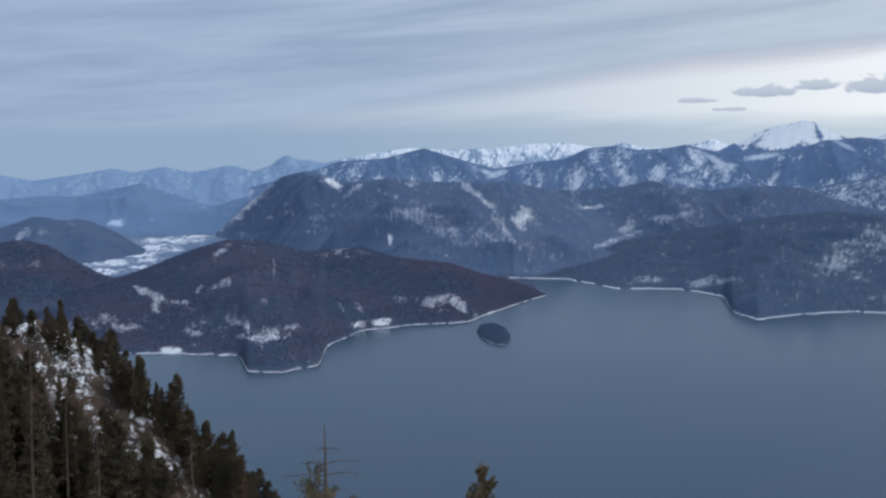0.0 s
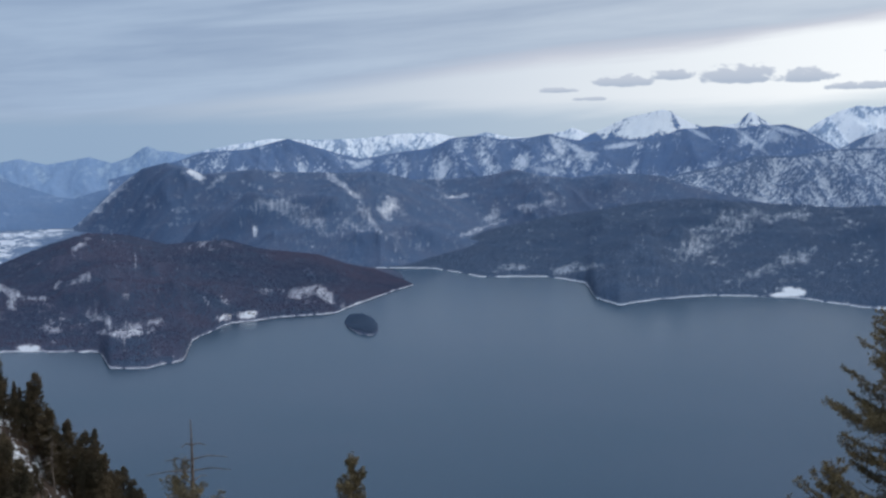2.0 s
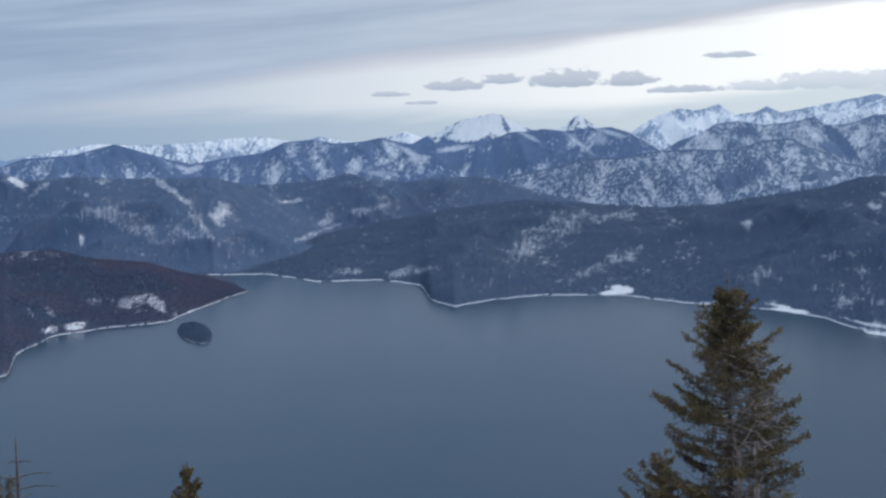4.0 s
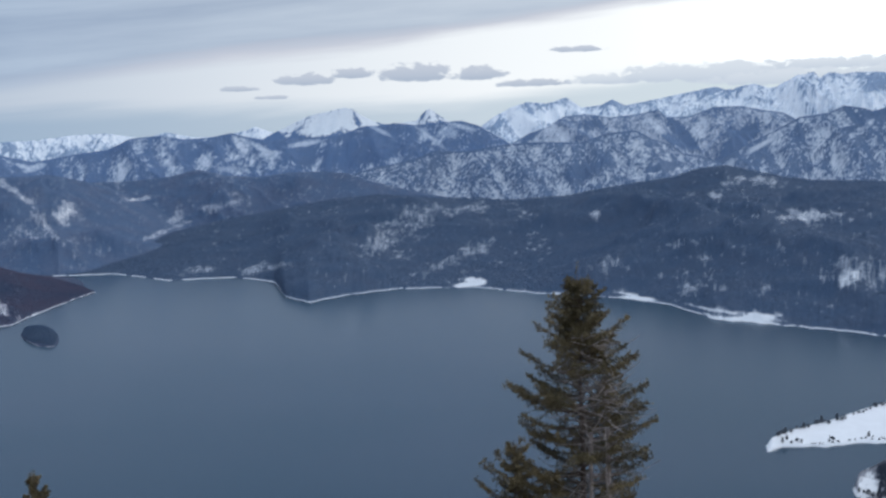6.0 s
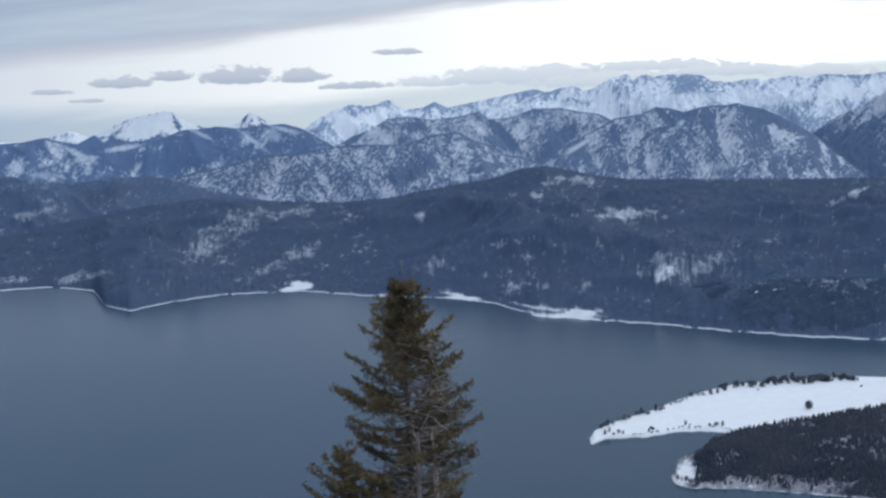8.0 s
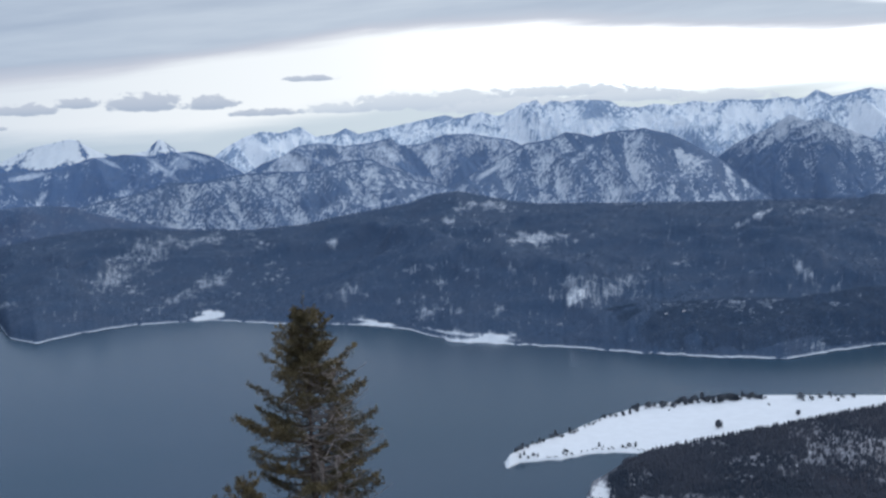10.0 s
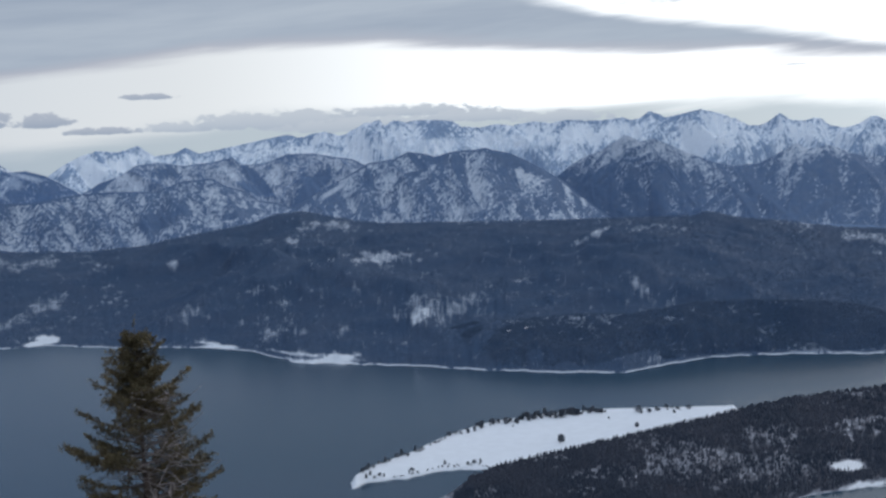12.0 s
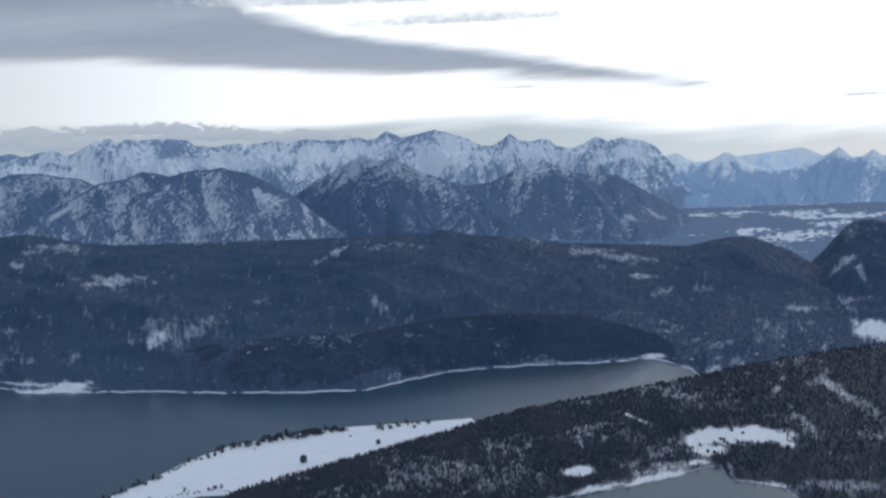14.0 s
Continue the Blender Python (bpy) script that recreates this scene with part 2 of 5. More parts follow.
MAT_WATER, nt, sh = base("lake_water")
p = place(nt)
sh.inputs["Base Color"].default_value = (0.030, 0.062, 0.088, 1)
n = grain(nt, p, 0.004, 3.0, 0.5, 0.5)
nt.links.new(blend(nt, ramp(nt, n, 0.35, 0.7), (0.022, 0.052, 0.083), (0.031, 0.058, 0.091)), sh.inputs["Base Color"])
sh.inputs["Roughness"].default_value = 0.18
sh.inputs["IOR"].default_value = 1.33
sh.inputs["Specular IOR Level"].default_value = 0.46
bump(nt, sh, grain(nt, p, 0.35, 4.0, 0.6), 0.14, 0.3)


# ---- terrain tools ----
def lattice(x, y, seed):
    """Smooth value noise, 0 to 1."""
    xi, yi = np.floor(x), np.floor(y)
    fx, fy = x - xi, y - yi
    fx, fy = fx * fx * (3 - 2 * fx), fy * fy * (3 - 2 * fy)
    xi, yi = xi.astype(np.int64), yi.astype(np.int64)

    def h(i, j):
        k = (i * 374761393 + j * 668265263 + seed * 974634777) & 0x7FFFFFFF
        k = ((k ^ (k >> 13)) * 1274126177) & 0x7FFFFFFF
        return ((k ^ (k >> 16)) & 0xFFFF) / 65535.0

    a, b, c, d = h(xi, yi), h(xi + 1, yi), h(xi, yi + 1), h(xi + 1, yi + 1)
    return (a * (1 - fx) + b * fx) * (1 - fy) + (c * (1 - fx) + d * fx) * fy


def fbm(x, y, seed, octaves=4, gain=0.5):
    total, amp, norm = 0.0, 1.0, 0.0
    for o in range(octaves):
        total = total + amp * lattice(x * 2 ** o + 17.3 * o, y * 2 ** o - 9.1 * o, seed + o)
        norm += amp
        amp *= gain
    return total / norm


def ridged(x, y, seed, octaves=4):
    total, amp, norm = 0.0, 1.0, 0.0
    for o in range(octaves):
        total = total + amp * (1 - np.abs(2 * lattice(x * 2 ** o + 5.7 * o, y * 2 ** o + 3.3 * o, seed + o) - 1))
        norm += amp
        amp *= 0.5
    return total / norm


def crags(x, y, seed, octaves=5):
    """Sharp branching crests, about 0 to 1."""
    u = x + 0.55 * (fbm(x * 0.9, y * 0.9, seed + 50, 3) - 0.5)
    w = y + 0.55 * (fbm(x * 0.9 + 7, y * 0.9 - 3, seed + 53, 3) - 0.5)
    total, weight, amp = 0.0, 1.0, 0.55
    for o in range(octaves):
        n = 1 - np.abs(2 * lattice(u, w, seed + 60 + o) - 1)
        n = n * n * weight
        weight = np.clip(1.7 * n, 0.12, 1)
        total = total + amp * n
        amp *= 0.52
        u, w = 1.72 * u - 1.28 * w + 3.7, 1.28 * u + 1.72 * w - 8.1
    return total


def gullies(b, d, seed, width, lean):
    """Ribs and gullies that fan out down a slope: bearing, degrees below the crest."""
    fan = lean * 2 * (fbm(b / (4 * width), b * 0, seed, 2) - 0.5)
    u = b + fan * d + width * (fbm(b / width, d / width, seed + 3, 3) - 0.5)
    return ridged(u / width, d / (3.2 * width), seed + 7, 3)


def spurs(b, d, seed, width, lean=0.7):
    """Spurs that run down a slope, merging where they meet: height (0 valley, 1 edge) and side (-1 left, 1 right, by strength)."""
    rng = np.random.default_rng(seed)
    n = int(140 / width)
    at = -45 + (np.arange(n) + rng.uniform(-0.45, 0.45, n)) * width
    slant, low, wide = rng.normal(0, lean, n), rng.uniform(0, 0.45, n), width * rng.uniform(0.45, 1.1, n)
    phase, shade = rng.uniform(0, 6.28, n), rng.uniform(0.1, 1.0, n)
    best, side = np.full_like(b, -3.0), np.zeros_like(b)
    reach = 2.5 * width + 2.5 * lean * float(np.max(d))
    for k in range(n):
        if at[k] < b.min() - reach or at[k] > b.max() + reach:
            continue
        off = b - at[k] - slant[k] * d - 0.16 * width * np.sin(2.2 * d / width + phase[k])
        h = -low[k] - np.abs(off) / wide[k]
        won = h > best
        best = np.where(won, h, best)
        side = np.where(won, shade[k] * np.tanh(5 * off / width), side)
    return np.clip(1 + best, -0.4, 1), side


def step(v, lo, hi):
    q = np.clip((v - lo) / (hi - lo), 0, 1)
    return q * q * (3 - 2 * q)


def profile(points, smooth):
    """Values along the bearing from (bearing, value, ...) points, rounded by smooth degrees."""
    pts = np.array(points, float)
    grid = np.arange(pts[0, 0] - 3, pts[-1, 0] + 3, 0.02)
    n = max(1, int(smooth / 0.02))
    kernel = np.hanning(2 * n + 3)[1:-1]
    kernel /= kernel.sum()
    cols = []
    for k in range(1, pts.shape[1]):
        v = np.interp(grid, pts[:, 0], pts[:, k])
        v = np.convolve(np.pad(v, len(kernel) // 2, mode="edge"), kernel, "valid")
        cols.append(v[:len(grid)])
    return lambda b: [np.interp(b, grid, c) for c in cols]


class Slope:
    """A ridge that rises from its foot to its crest and falls away behind, in bearings seen from the viewpoint's hill."""

    def __init__(self, crest, foot, behind=350, smooth=0.3, relief=0.25, spur=120.0, jag=0.02, beach=0.0, lift=-1.0, seed=1, power=1.0, snow=None, drop=6.0, beach_end=90.0, ends=0.0, free=False, spurs=0.0):
        self.spurs = spurs
        self.crest, self.foot, self.broad = profile(crest, smooth), profile(foot, 0.25), profile(crest, max(2.2, smooth))
        self.behind, self.relief, self.spur, self.jag, self.beach, self.lift, self.seed, self.power = behind, relief, spur, jag, beach, lift, seed, power
        self.snow, self.drop, self.beach_end, self.ends, self.free = snow, drop, beach_end, ends, free
        self.b0, self.b1 = crest[0][0], crest[-1][0]
        self.mean = float(np.mean([c[1] for c in crest]))

    def form(self, b, s):
        """The ground at the bearing b and the fraction s up the slope (1: crest, 2: back foot)."""
        (dist, high), (foot,) = self.crest(b), self.foot(b)
        coarse = min(1.0, self.mean / 600)
        foot = np.minimum(foot + (14 if self.mean > 1250 else 5) * coarse * (fbm(b * 2.2, b * 0 + 3, self.seed + 40, 3) - 0.5), dist - 20 * coarse)
        up = np.clip(s, 0, 1)
        down = np.clip(s - 1, 0, 1)
        tip = step(np.minimum(b - self.b0, self.b1 - b), 0, self.ends) if self.ends else 1.0
        r = foot + (dist - foot) * up + self.behind * tip * down
        a = np.radians(b)
        x, y = r * np.sin(a), r * np.cos(a)
        run = (r - foot) - self.beach
        rise = np.clip(run / np.maximum(dist - foot - self.beach, 1), 0, 1) ** self.power
        # the crest's own notches die out down the slope
        high = self.broad(b)[1] + (high - self.broad(b)[1]) * np.where(s <= 1, rise ** 4, 1) if self.free else high
        L = self.spur
        fall = 57.3 * self.broad(b)[1] * (1 - rise) / dist
        if self.spurs:
            major, flank_side = spurs(b, fall, self.seed, self.spurs)
            minor, small_side = spurs(b, fall, self.seed + 300, 0.3 * self.spurs, 1.0)
            rib = 0.45 + 0.45 * (major - 0.5) + 0.12 * (minor - 0.5)
            flank_side = 0.65 * flank_side + 0.45 * small_side
        else:
            rib, flank_side, minor = crags(x / L, y / L, self.seed, 5), 0.0 * b, 0.0 * b + 0.5
        lump = fbm(x / (0.8 * L), y / (0.8 * L), self.seed + 5, 4)
        body = np.sin(np.pi * np.clip(rise, 0, 1)) ** 0.7
        z = self.lift + 2.4 * coarse * np.clip((r - foot) / max(self.beach, 1.0), 0, 1) + high * rise * (1 - step(down, 0, 1))
        z = z + high * body * self.relief * ((rib - 0.45) * 2.0 + (lump - 0.5) * 0.6)
        z = z + high * self.jag * rise ** 8 * (ridged(b * 2.6, b * 0, self.seed + 21, 5) - 0.6) * 4
        if self.free:
            # outliers of the range stay below its skyline
            top = EYE + (self.lift + self.crest(b)[1] - EYE) * r / dist - 0.05 * high * (1 - rise)
            soft = np.clip(0.08 * high, 0.5, 12) * (1 - rise) + 0.15
            z = np.where(s <= 1, -soft * np.logaddexp(-z / soft, -top / soft), z)
        z = (z - self.lift) * tip + self.lift - self.drop * down
        el = 57.3 * np.arctan2(z - EYE, r)
        depth = np.maximum(57.3 * np.arctan2(self.lift + self.crest(b)[1] - EYE, dist) - el, 0)
        return dict(el=el, depth=depth, minor=minor, flank=flank_side, b=b, s=up, rise=rise, rib=rib, lump=lump, x=x, y=y, z=z, r=r, run=run, high=high, e=57.3 * (z - self.lift) / dist)

    def cover(self, v):
        sn = self.snow(v) if self.snow else np.zeros_like(v["b"])
        if self.beach:
            sn = np.maximum(sn, 1.3 * (1 - step(v["run"], -8, 0)) * step(fbm(v["b"] * 3, v["b"] * 0, self.seed + 31, 4), 0.18, 0.42) * (v["b"] < self.beach_end))
        return sn

    def at(self, b, s):
        v = self.form(b, s)
        return v["x"], v["y"], v["z"], self.cover(v)

    def mesh(self, name, material, columns, rows, label, category="mountain", kind=""):
        low = np.linspace(0, min(0.12, self.beach / 400), 6)[:-1] if self.beach else np.zeros(0)
        s = np.concatenate([low, 1 - (1 - (low[-1] + 0.01 if self.beach else 0)) * np.linspace(1, 0, rows) ** 1.35, np.linspace(1, 2, 8)[1:]])
        b = np.linspace(self.b0, self.b1, columns)
        bb, ss = np.meshgrid(b, s)
        v = self.form(bb, ss)
        me = bpy.data.meshes.new(name)
        grid_mesh(me, v["x"], v["y"], v["z"], self.cover(v))
        me.materials.append(material)
        return tagged(new(name, me), label, category, kind=kind)


def grid_mesh(me, x, y, z, sn):
    nr, nc = x.shape
    i = np.arange(nr * nc).reshape(nr, nc)
    q = np.stack([i[:-1, :-1], i[:-1, 1:], i[1:, 1:], i[1:, :-1]], -1).reshape(-1, 4)
    raw_mesh(me, np.stack([x, y, z], -1).reshape(-1, 3), q)
    me.attributes.new("snow", "FLOAT", "POINT").data.foreach_set("value", sn.reshape(-1).astype(np.float32))
    me.polygons.foreach_set("use_smooth", np.ones(len(q), bool))


def raw_mesh(me, verts, faces):
    """A mesh out of arrays, all faces with as many corners."""
    k = faces.shape[1]
    me.vertices.add(len(verts))
    me.vertices.foreach_set("co", np.ascontiguousarray(verts, np.float32).reshape(-1))
    me.loops.add(faces.size)
    me.loops.foreach_set("vertex_index", faces.reshape(-1).astype(np.int32))
    me.polygons.add(len(faces))
    me.polygons.foreach_set("loop_start", np.arange(0, faces.size, k, dtype=np.int32))
    me.update(calc_edges=True)


def patches(v, spots):
    """Clearings: bearing, height on the slope, half width, half height, strength, lean."""
    total = np.zeros_like(v["b"])
    rag = 2.0 * (fbm(v["b"] * 3.4, v["e"] * 8.0, 77, 5, 0.7) - 0.5)
    for b0, s0, w, h, k, lean in spots:
        ds = (v["s"] - s0) / h
        db = (v["b"] - b0 - lean * (v["s"] - s0)) / w
        total = np.maximum(total, k * (1 - step(np.sqrt(ds * ds + db * db) + rag, 0.25, 1.75)))
    return total


def clearings(v, marks, rag):
    """Open places as turned ellipses with ragged edges."""
    total = np.zeros_like(v["b"])
    for b0, e0, w, h, turn, k in marks:
        c, q = math.cos(radians(turn)), math.sin(radians(turn))
        db, de = v["b"] - b0, v["el"] - e0
        along, across = (db * c + de * q) / w, (de * c - db * q) / h
        total = np.maximum(total, k * (1 - step(np.sqrt(along ** 2 + across ** 2) + (0.35 if k > 1.25 else 1.0) * rag, 0.45, 1.35)))
    return total


def wooded(spots, amount=0.0, seed=3, thin=1.3, clumps=1.2, marks=()):
    """Snow among woods: clearings with streaked edges, and thin places in loose groups."""
    def f(v):
        b, e = v["b"], v["el"]
        wide = fbm(b / 1.9, e / 0.7, seed, 3)
        group = fbm(b / 0.5 + 0.6 * e, e / 0.24, seed + 4, 3)
        speck = fbm(b / 0.13 + 2 * e, e / 0.085 - 2 * b, seed + 8, 4, 0.65)
        comb = gullies(b, -e, seed + 12, 0.2, 1.6)
        sn = -0.08 + amount + 1.2 * clumps * (wide - 0.5) + clumps * (group - 0.5) + thin * (speck - 0.5) + 0.3 * (0.62 - comb) - 0.5 * (v["rib"] - 0.45)
        sn = np.maximum(np.minimum(sn, 0.85), patches(v, spots) - 0.5 * (0.5 - speck) - 0.3 * (comb - 0.62))
        return np.maximum(sn, clearings(v, marks, 2.2 * (speck - 0.5) + 2.4 * (group - 0.5)) - 1.3 * (0.5 - speck) - 0.55 * (comb - 0.62)) if marks else sn
    return f


def alpine(amount, seed=5, width=0.16, comb=0.08, dark=0.7, line=None, over=0.5, fade=0.4, streak=0.9, grit=2.2, broad=0.5, side=0.22, spots=(), marks=()):
    """Snow in the gullies between dark ribs; more of it over a line of height; a dark crest of trees or rock."""
    def f(v):
        b, d, e = v["b"], v["depth"], v["el"]
        g = gullies(b, d, seed, width, 2.2)
        fine = fbm((b - 0.8 * np.sign(v["flank"]) * d) / 0.085, d / 0.095, seed + 40, 3, 0.8)
        wide = fbm(b / 1.3, d / 0.6, seed + 44, 3)
        sn = amount + 0.5 * streak * (0.62 - g) + 0.55 * streak * (0.5 - v["minor"]) + 0.5 * streak * (0.45 - v["rib"]) + grit * (fine - 0.5) + broad * (wide - 0.5)
        if line is not None:
            sn = sn + over * np.clip((e - line + 0.7 * (wide - 0.5)) / fade, -1.4, 1)
        sn = sn - side * v["flank"] * (0.4 + 1.2 * fbm(b / 2.5, d, seed + 70, 2))
        sn = sn - dark * (1 - step(d, 0.02, 0.02 + comb)) * step(fbm(b / 0.4, d / 0.3, seed + 49, 3), 0.14, 0.4)
        rag = 1.3 * (fine - 0.5) + 0.9 * (wide - 0.5)
        sn = sn - clearings(v, [(*m[:5], -m[5]) for m in marks if m[5] < 0], rag)
        sn = np.maximum(sn, clearings(v, [m for m in marks if m[5] > 0], rag) + 0.5 * (fine - 0.5))
        return np.maximum(sn, patches(v, spots)) if len(spots) else sn
    return f


def conifers(name, slope, count, height, b0, b1, s0, s1, material, label, seed, keep=0.7, tiers=2):
    """A wood of many small conifers on a slope, as one mesh."""
    rng = np.random.default_rng(seed)
    b = rng.uniform(b0, b1, count)
    s = s0 + (s1 - s0) * rng.uniform(0, 1, count) ** 0.9
    x, y, z, sn = slope.at(b, s)
    ok = (rng.uniform(0, 1, count) > np.minimum(step(sn, 0.2, keep), np.where(sn < 1.1, 0.85, 1.0))) & (z > 0.8)
    x, y, z = x[ok], y[ok], z[ok]
    n = len(x)
    h = height * (0.55 + 0.75 * rng.uniform(0, 1, n))
    w = h * rng.uniform(0.2, 0.34, n)
    spin = rng.uniform(0, 6.28, n)
    verts, faces = [], []
    for t in range(tiers):
        lo, hi = (0.04, 1.0) if tiers == 1 else (0.06, 0.72) if t == 0 else (0.45, 1.0)
        ww = w * (1.0 if t == 0 else 0.62)
        for k in range(4):
            a = spin + k * 1.5708 + 0.7 * t
            verts.append(np.stack([x + ww * np.cos(a), y + ww * np.sin(a), z + h * lo], -1))
        verts.append(np.stack([x, y, z + h * hi], -1))
        for k in range(4):
            faces.append((t * 5 + k, t * 5 + (k + 1) % 4, t * 5 + 4))
    v = np.stack(verts, 1).reshape(-1, 3)
    f = (np.arange(n)[:, None, None] * (5 * tiers) + np.array(faces)[None]).reshape(-1, 3)
    me = bpy.data.meshes.new(name)
    raw_mesh(me, v, f)
    me.materials.append(material)
    return tagged(new(name, me), label, "forest", kind="stuff")
# ---- the lake and the ground ----
def disc(name, radius, z, material, label, hole=0.0):
    me = bpy.data.meshes.new(name)
    a = np.linspace(0, 2 * np.pi, 181)
    r = np.array([max(hole, 1.0), 300, 800, 1300, 1800, 2300, 2800, 3300, 3800, 4300, radius])
    rr, aa = np.meshgrid(r, a, indexing="ij")
    x, y = rr * np.sin(aa), rr * np.cos(aa)
    fields = fbm(x / 70, y / 28, 12, 4)
    grid_mesh(me, x, y, np.full_like(x, z), 0.1 + 1.0 * (fields - 0.52))
    me.materials.append(material)
    return tagged(new(name, me), label, kind="structure")


disc("ground", 4950, -3.0, MAT_GROUND, "wide winter ground with snow reaching the horizon")
me = bpy.data.meshes.new("water")
aa, rr = np.meshgrid(np.radians(np.linspace(-60, 90, 151)), np.array([150, 500, 900, 1300, 1700, 2100, 2420.0]))
grid_mesh(me, rr * np.sin(aa), rr * np.cos(aa), np.zeros_like(rr), np.zeros_like(rr))
me.materials.append(MAT_WATER)
tagged(new("water", me), "calm blue-grey lake under an overcast dusk sky", kind="structure")


def valley(name, b0, b1, r0, r1, z0, z1, seed, label, fields):
    """Flat valley floor with snowy fields among dark woods."""
    me = bpy.data.meshes.new(name)
    bb, ss = np.meshgrid(np.linspace(b0, b1, 300), np.linspace(0, 1, 90))
    r = r0 + (r1 - r0) * ss
    x, y = r * np.sin(np.radians(bb)), r * np.cos(np.radians(bb))
    f = fbm(bb * 0.9 + 2 * ss, ss * 30, seed, 4)
    v = dict(b=bb, s=ss, e=ss * 12)
    grid_mesh(me, x, y, z0 + (z1 - z0) * ss + 1.5 * f, np.maximum(0.06 + 1.5 * (f - 0.52), patches(v, fields)) - 0.9 * step(fbm(bb * 5, ss * 70, seed + 7, 3), 0.5, 0.6))
    me.materials.append(MAT_GROUND)
    return tagged(new(name, me), label, "valley")


# snowy fields: bearing, distance over the floor, half width, half depth
WEST_FIELDS = [(-12.50, 0.842, 1.32, 0.108, 1.2, 0), (-11.49, 0.955, 0.79, 0.060, 1.2, 0), (-13.38, 0.643, 1.06, 0.079, 1.2, 0), (-14.25, 0.484, 1.06, 0.070, 1.2, 0), (-15.36, 0.312, 1.06, 0.061, 1.2, 0), (-15.62, 0.151, 0.66, 0.053, 1.2, 0), (-13.64, 0.348, 0.53, 0.050, 1.2, 0), (-16.79, 0.668, 0.53, 0.064, 1.2, 0), (-16.20, 0.448, 0.53, 0.041, 1.2, 0), (-14.73, 0.711, 0.40, 0.049, 1.2, 0), (-12.51, 0.571, 0.53, 0.045, 1.2, 0), (-14.02, 0.215, 0.40, 0.034, 1.2, 0)]
EAST_FIELDS = [(66.60, 1.000, 0.53, 0.014, 1.2, 0), (66.34, 0.880, 0.79, 0.032, 1.2, 0), (64.70, 0.862, 0.66, 0.032, 1.2, 0), (69.05, 0.834, 1.32, 0.052, 1.2, 0), (70.50, 0.768, 1.58, 0.049, 1.2, 0), (71.69, 0.774, 1.06, 0.040, 1.2, 0), (69.18, 1.000, 0.53, 0.017, 1.2, 0), (70.01, 1.000, 0.16, 0.013, 1.2, 0), (70.49, 0.652, 0.92, 0.054, 1.2, 0), (67.07, 0.593, 1.06, 0.026, 1.2, 0), (66.56, 0.549, 0.53, 0.041, 1.2, 0), (69.27, 0.509, 1.58, 0.048, 1.2, 0), (68.53, 0.456, 1.32, 0.038, 1.2, 0), (72.18, 1.000, 0.48, 0.004, 1.2, 0), (71.47, 1.000, 0.66, 0.004, 1.2, 0)]

valley("valley_floor", -19.5, -8, 2380, 3500, -1.5, 4, 21, "flat valley floor with snowy fields between dark woods", WEST_FIELDS)
valley("valley_floor", 58, 82, 2500, 3900, -14, 84, 33, "broad snowy valley floor with fields and dark woods", EAST_FIELDS)

# ---- mountains: bearing, distance, height of the crest ----
CAPE_HILL = [(-24.00, 1900, 8), (-16.00, 2043, 25), (-13.70, 2084, 46), (-11.90, 2116, 70), (-10.10, 2148, 86), (-8.30, 2136, 83), (-6.50, 2121, 65), (-3.90, 2100, 73), (-2.30, 2093, 55), (0.40, 2082, 43), (1.70, 2076, 26), (3.00, 2070, 17), (4.30, 2063, -0), (4.90, 2060, -9)]
CAPE_SHORE = [(-24.0, 1515), (-13.6, 1482), (-9.6, 1434), (-9.3, 1327), (-7.5, 1318), (-5.9, 1353), (-5.6, 1482), (-3.9, 1606), (-1.3, 1655), (1.1, 1672), (3.8, 1900), (4.7, 1969), (4.9, 1983)]
LEFT_HILL = [(-30.00, 2250, 59), (-24.00, 2267, 74), (-20.00, 2278, 81), (-19.00, 2281, 85), (-17.80, 2284, 69), (-16.40, 2288, 32), (-15.00, 2292, 4), (-12.00, 2300, -10)]
VALLEY_HILL = [(-30.00, 3050, 59), (-22.00, 3050, 53), (-19.90, 3050, 63), (-18.50, 3050, 90), (-17.30, 3050, 76), (-16.40, 3050, 80), (-15.10, 3050, 49), (-13.90, 3050, 6), (-13.00, 3050, -21)]
BLUE_RANGE = [(-34.00, 3950, 102), (-25.00, 3950, 88), (-19.90, 3950, 97), (-18.00, 3950, 106), (-16.80, 3950, 100), (-15.60, 3950, 116), (-13.80, 3950, 140), (-12.80, 3950, 112), (-11.30, 3950, 75), (-10.60, 3950, 63), (-9.80, 3950, 80), (-8.80, 3950, 97), (-8.00, 3950, 106), (-7.00, 3950, 108), (-5.00, 3950, 80)]
HAZY_RANGE = [(-34.00, 4500, 161), (-25.00, 4500, 169), (-19.90, 4500, 165), (-18.50, 4500, 143), (-16.80, 4500, 160), (-15.10, 4500, 182), (-14.10, 4500, 167), (-12.80, 4500, 186), (-11.60, 4500, 164), (-9.80, 4500, 188), (-8.80, 4500, 165), (-8.00, 4500, 185), (-7.50, 4500, 216), (-7.20, 4500, 223), (-6.70, 4500, 205), (-6.10, 4500, 202), (-5.40, 4500, 188), (-3.00, 4500, 169), (0.00, 4500, 146)]
DARK_PEAK = [(-12.50, 3600, -80), (-11.50, 3590, -45), (-10.60, 3550, 0), (-9.80, 3480, 50), (-9.00, 3400, 98), (-8.30, 3330, 135), (-7.50, 3253, 171), (-6.40, 3150, 187), (-5.60, 3114, 176), (-4.90, 3082, 159), (-3.80, 3032, 163), (-2.50, 2973, 170), (-1.20, 2954, 163), (1.70, 2967, 158), (3.20, 2974, 160), (4.60, 2980, 142), (5.70, 2985, 125), (7.20, 2992, 83), (9.00, 3000, 35)]
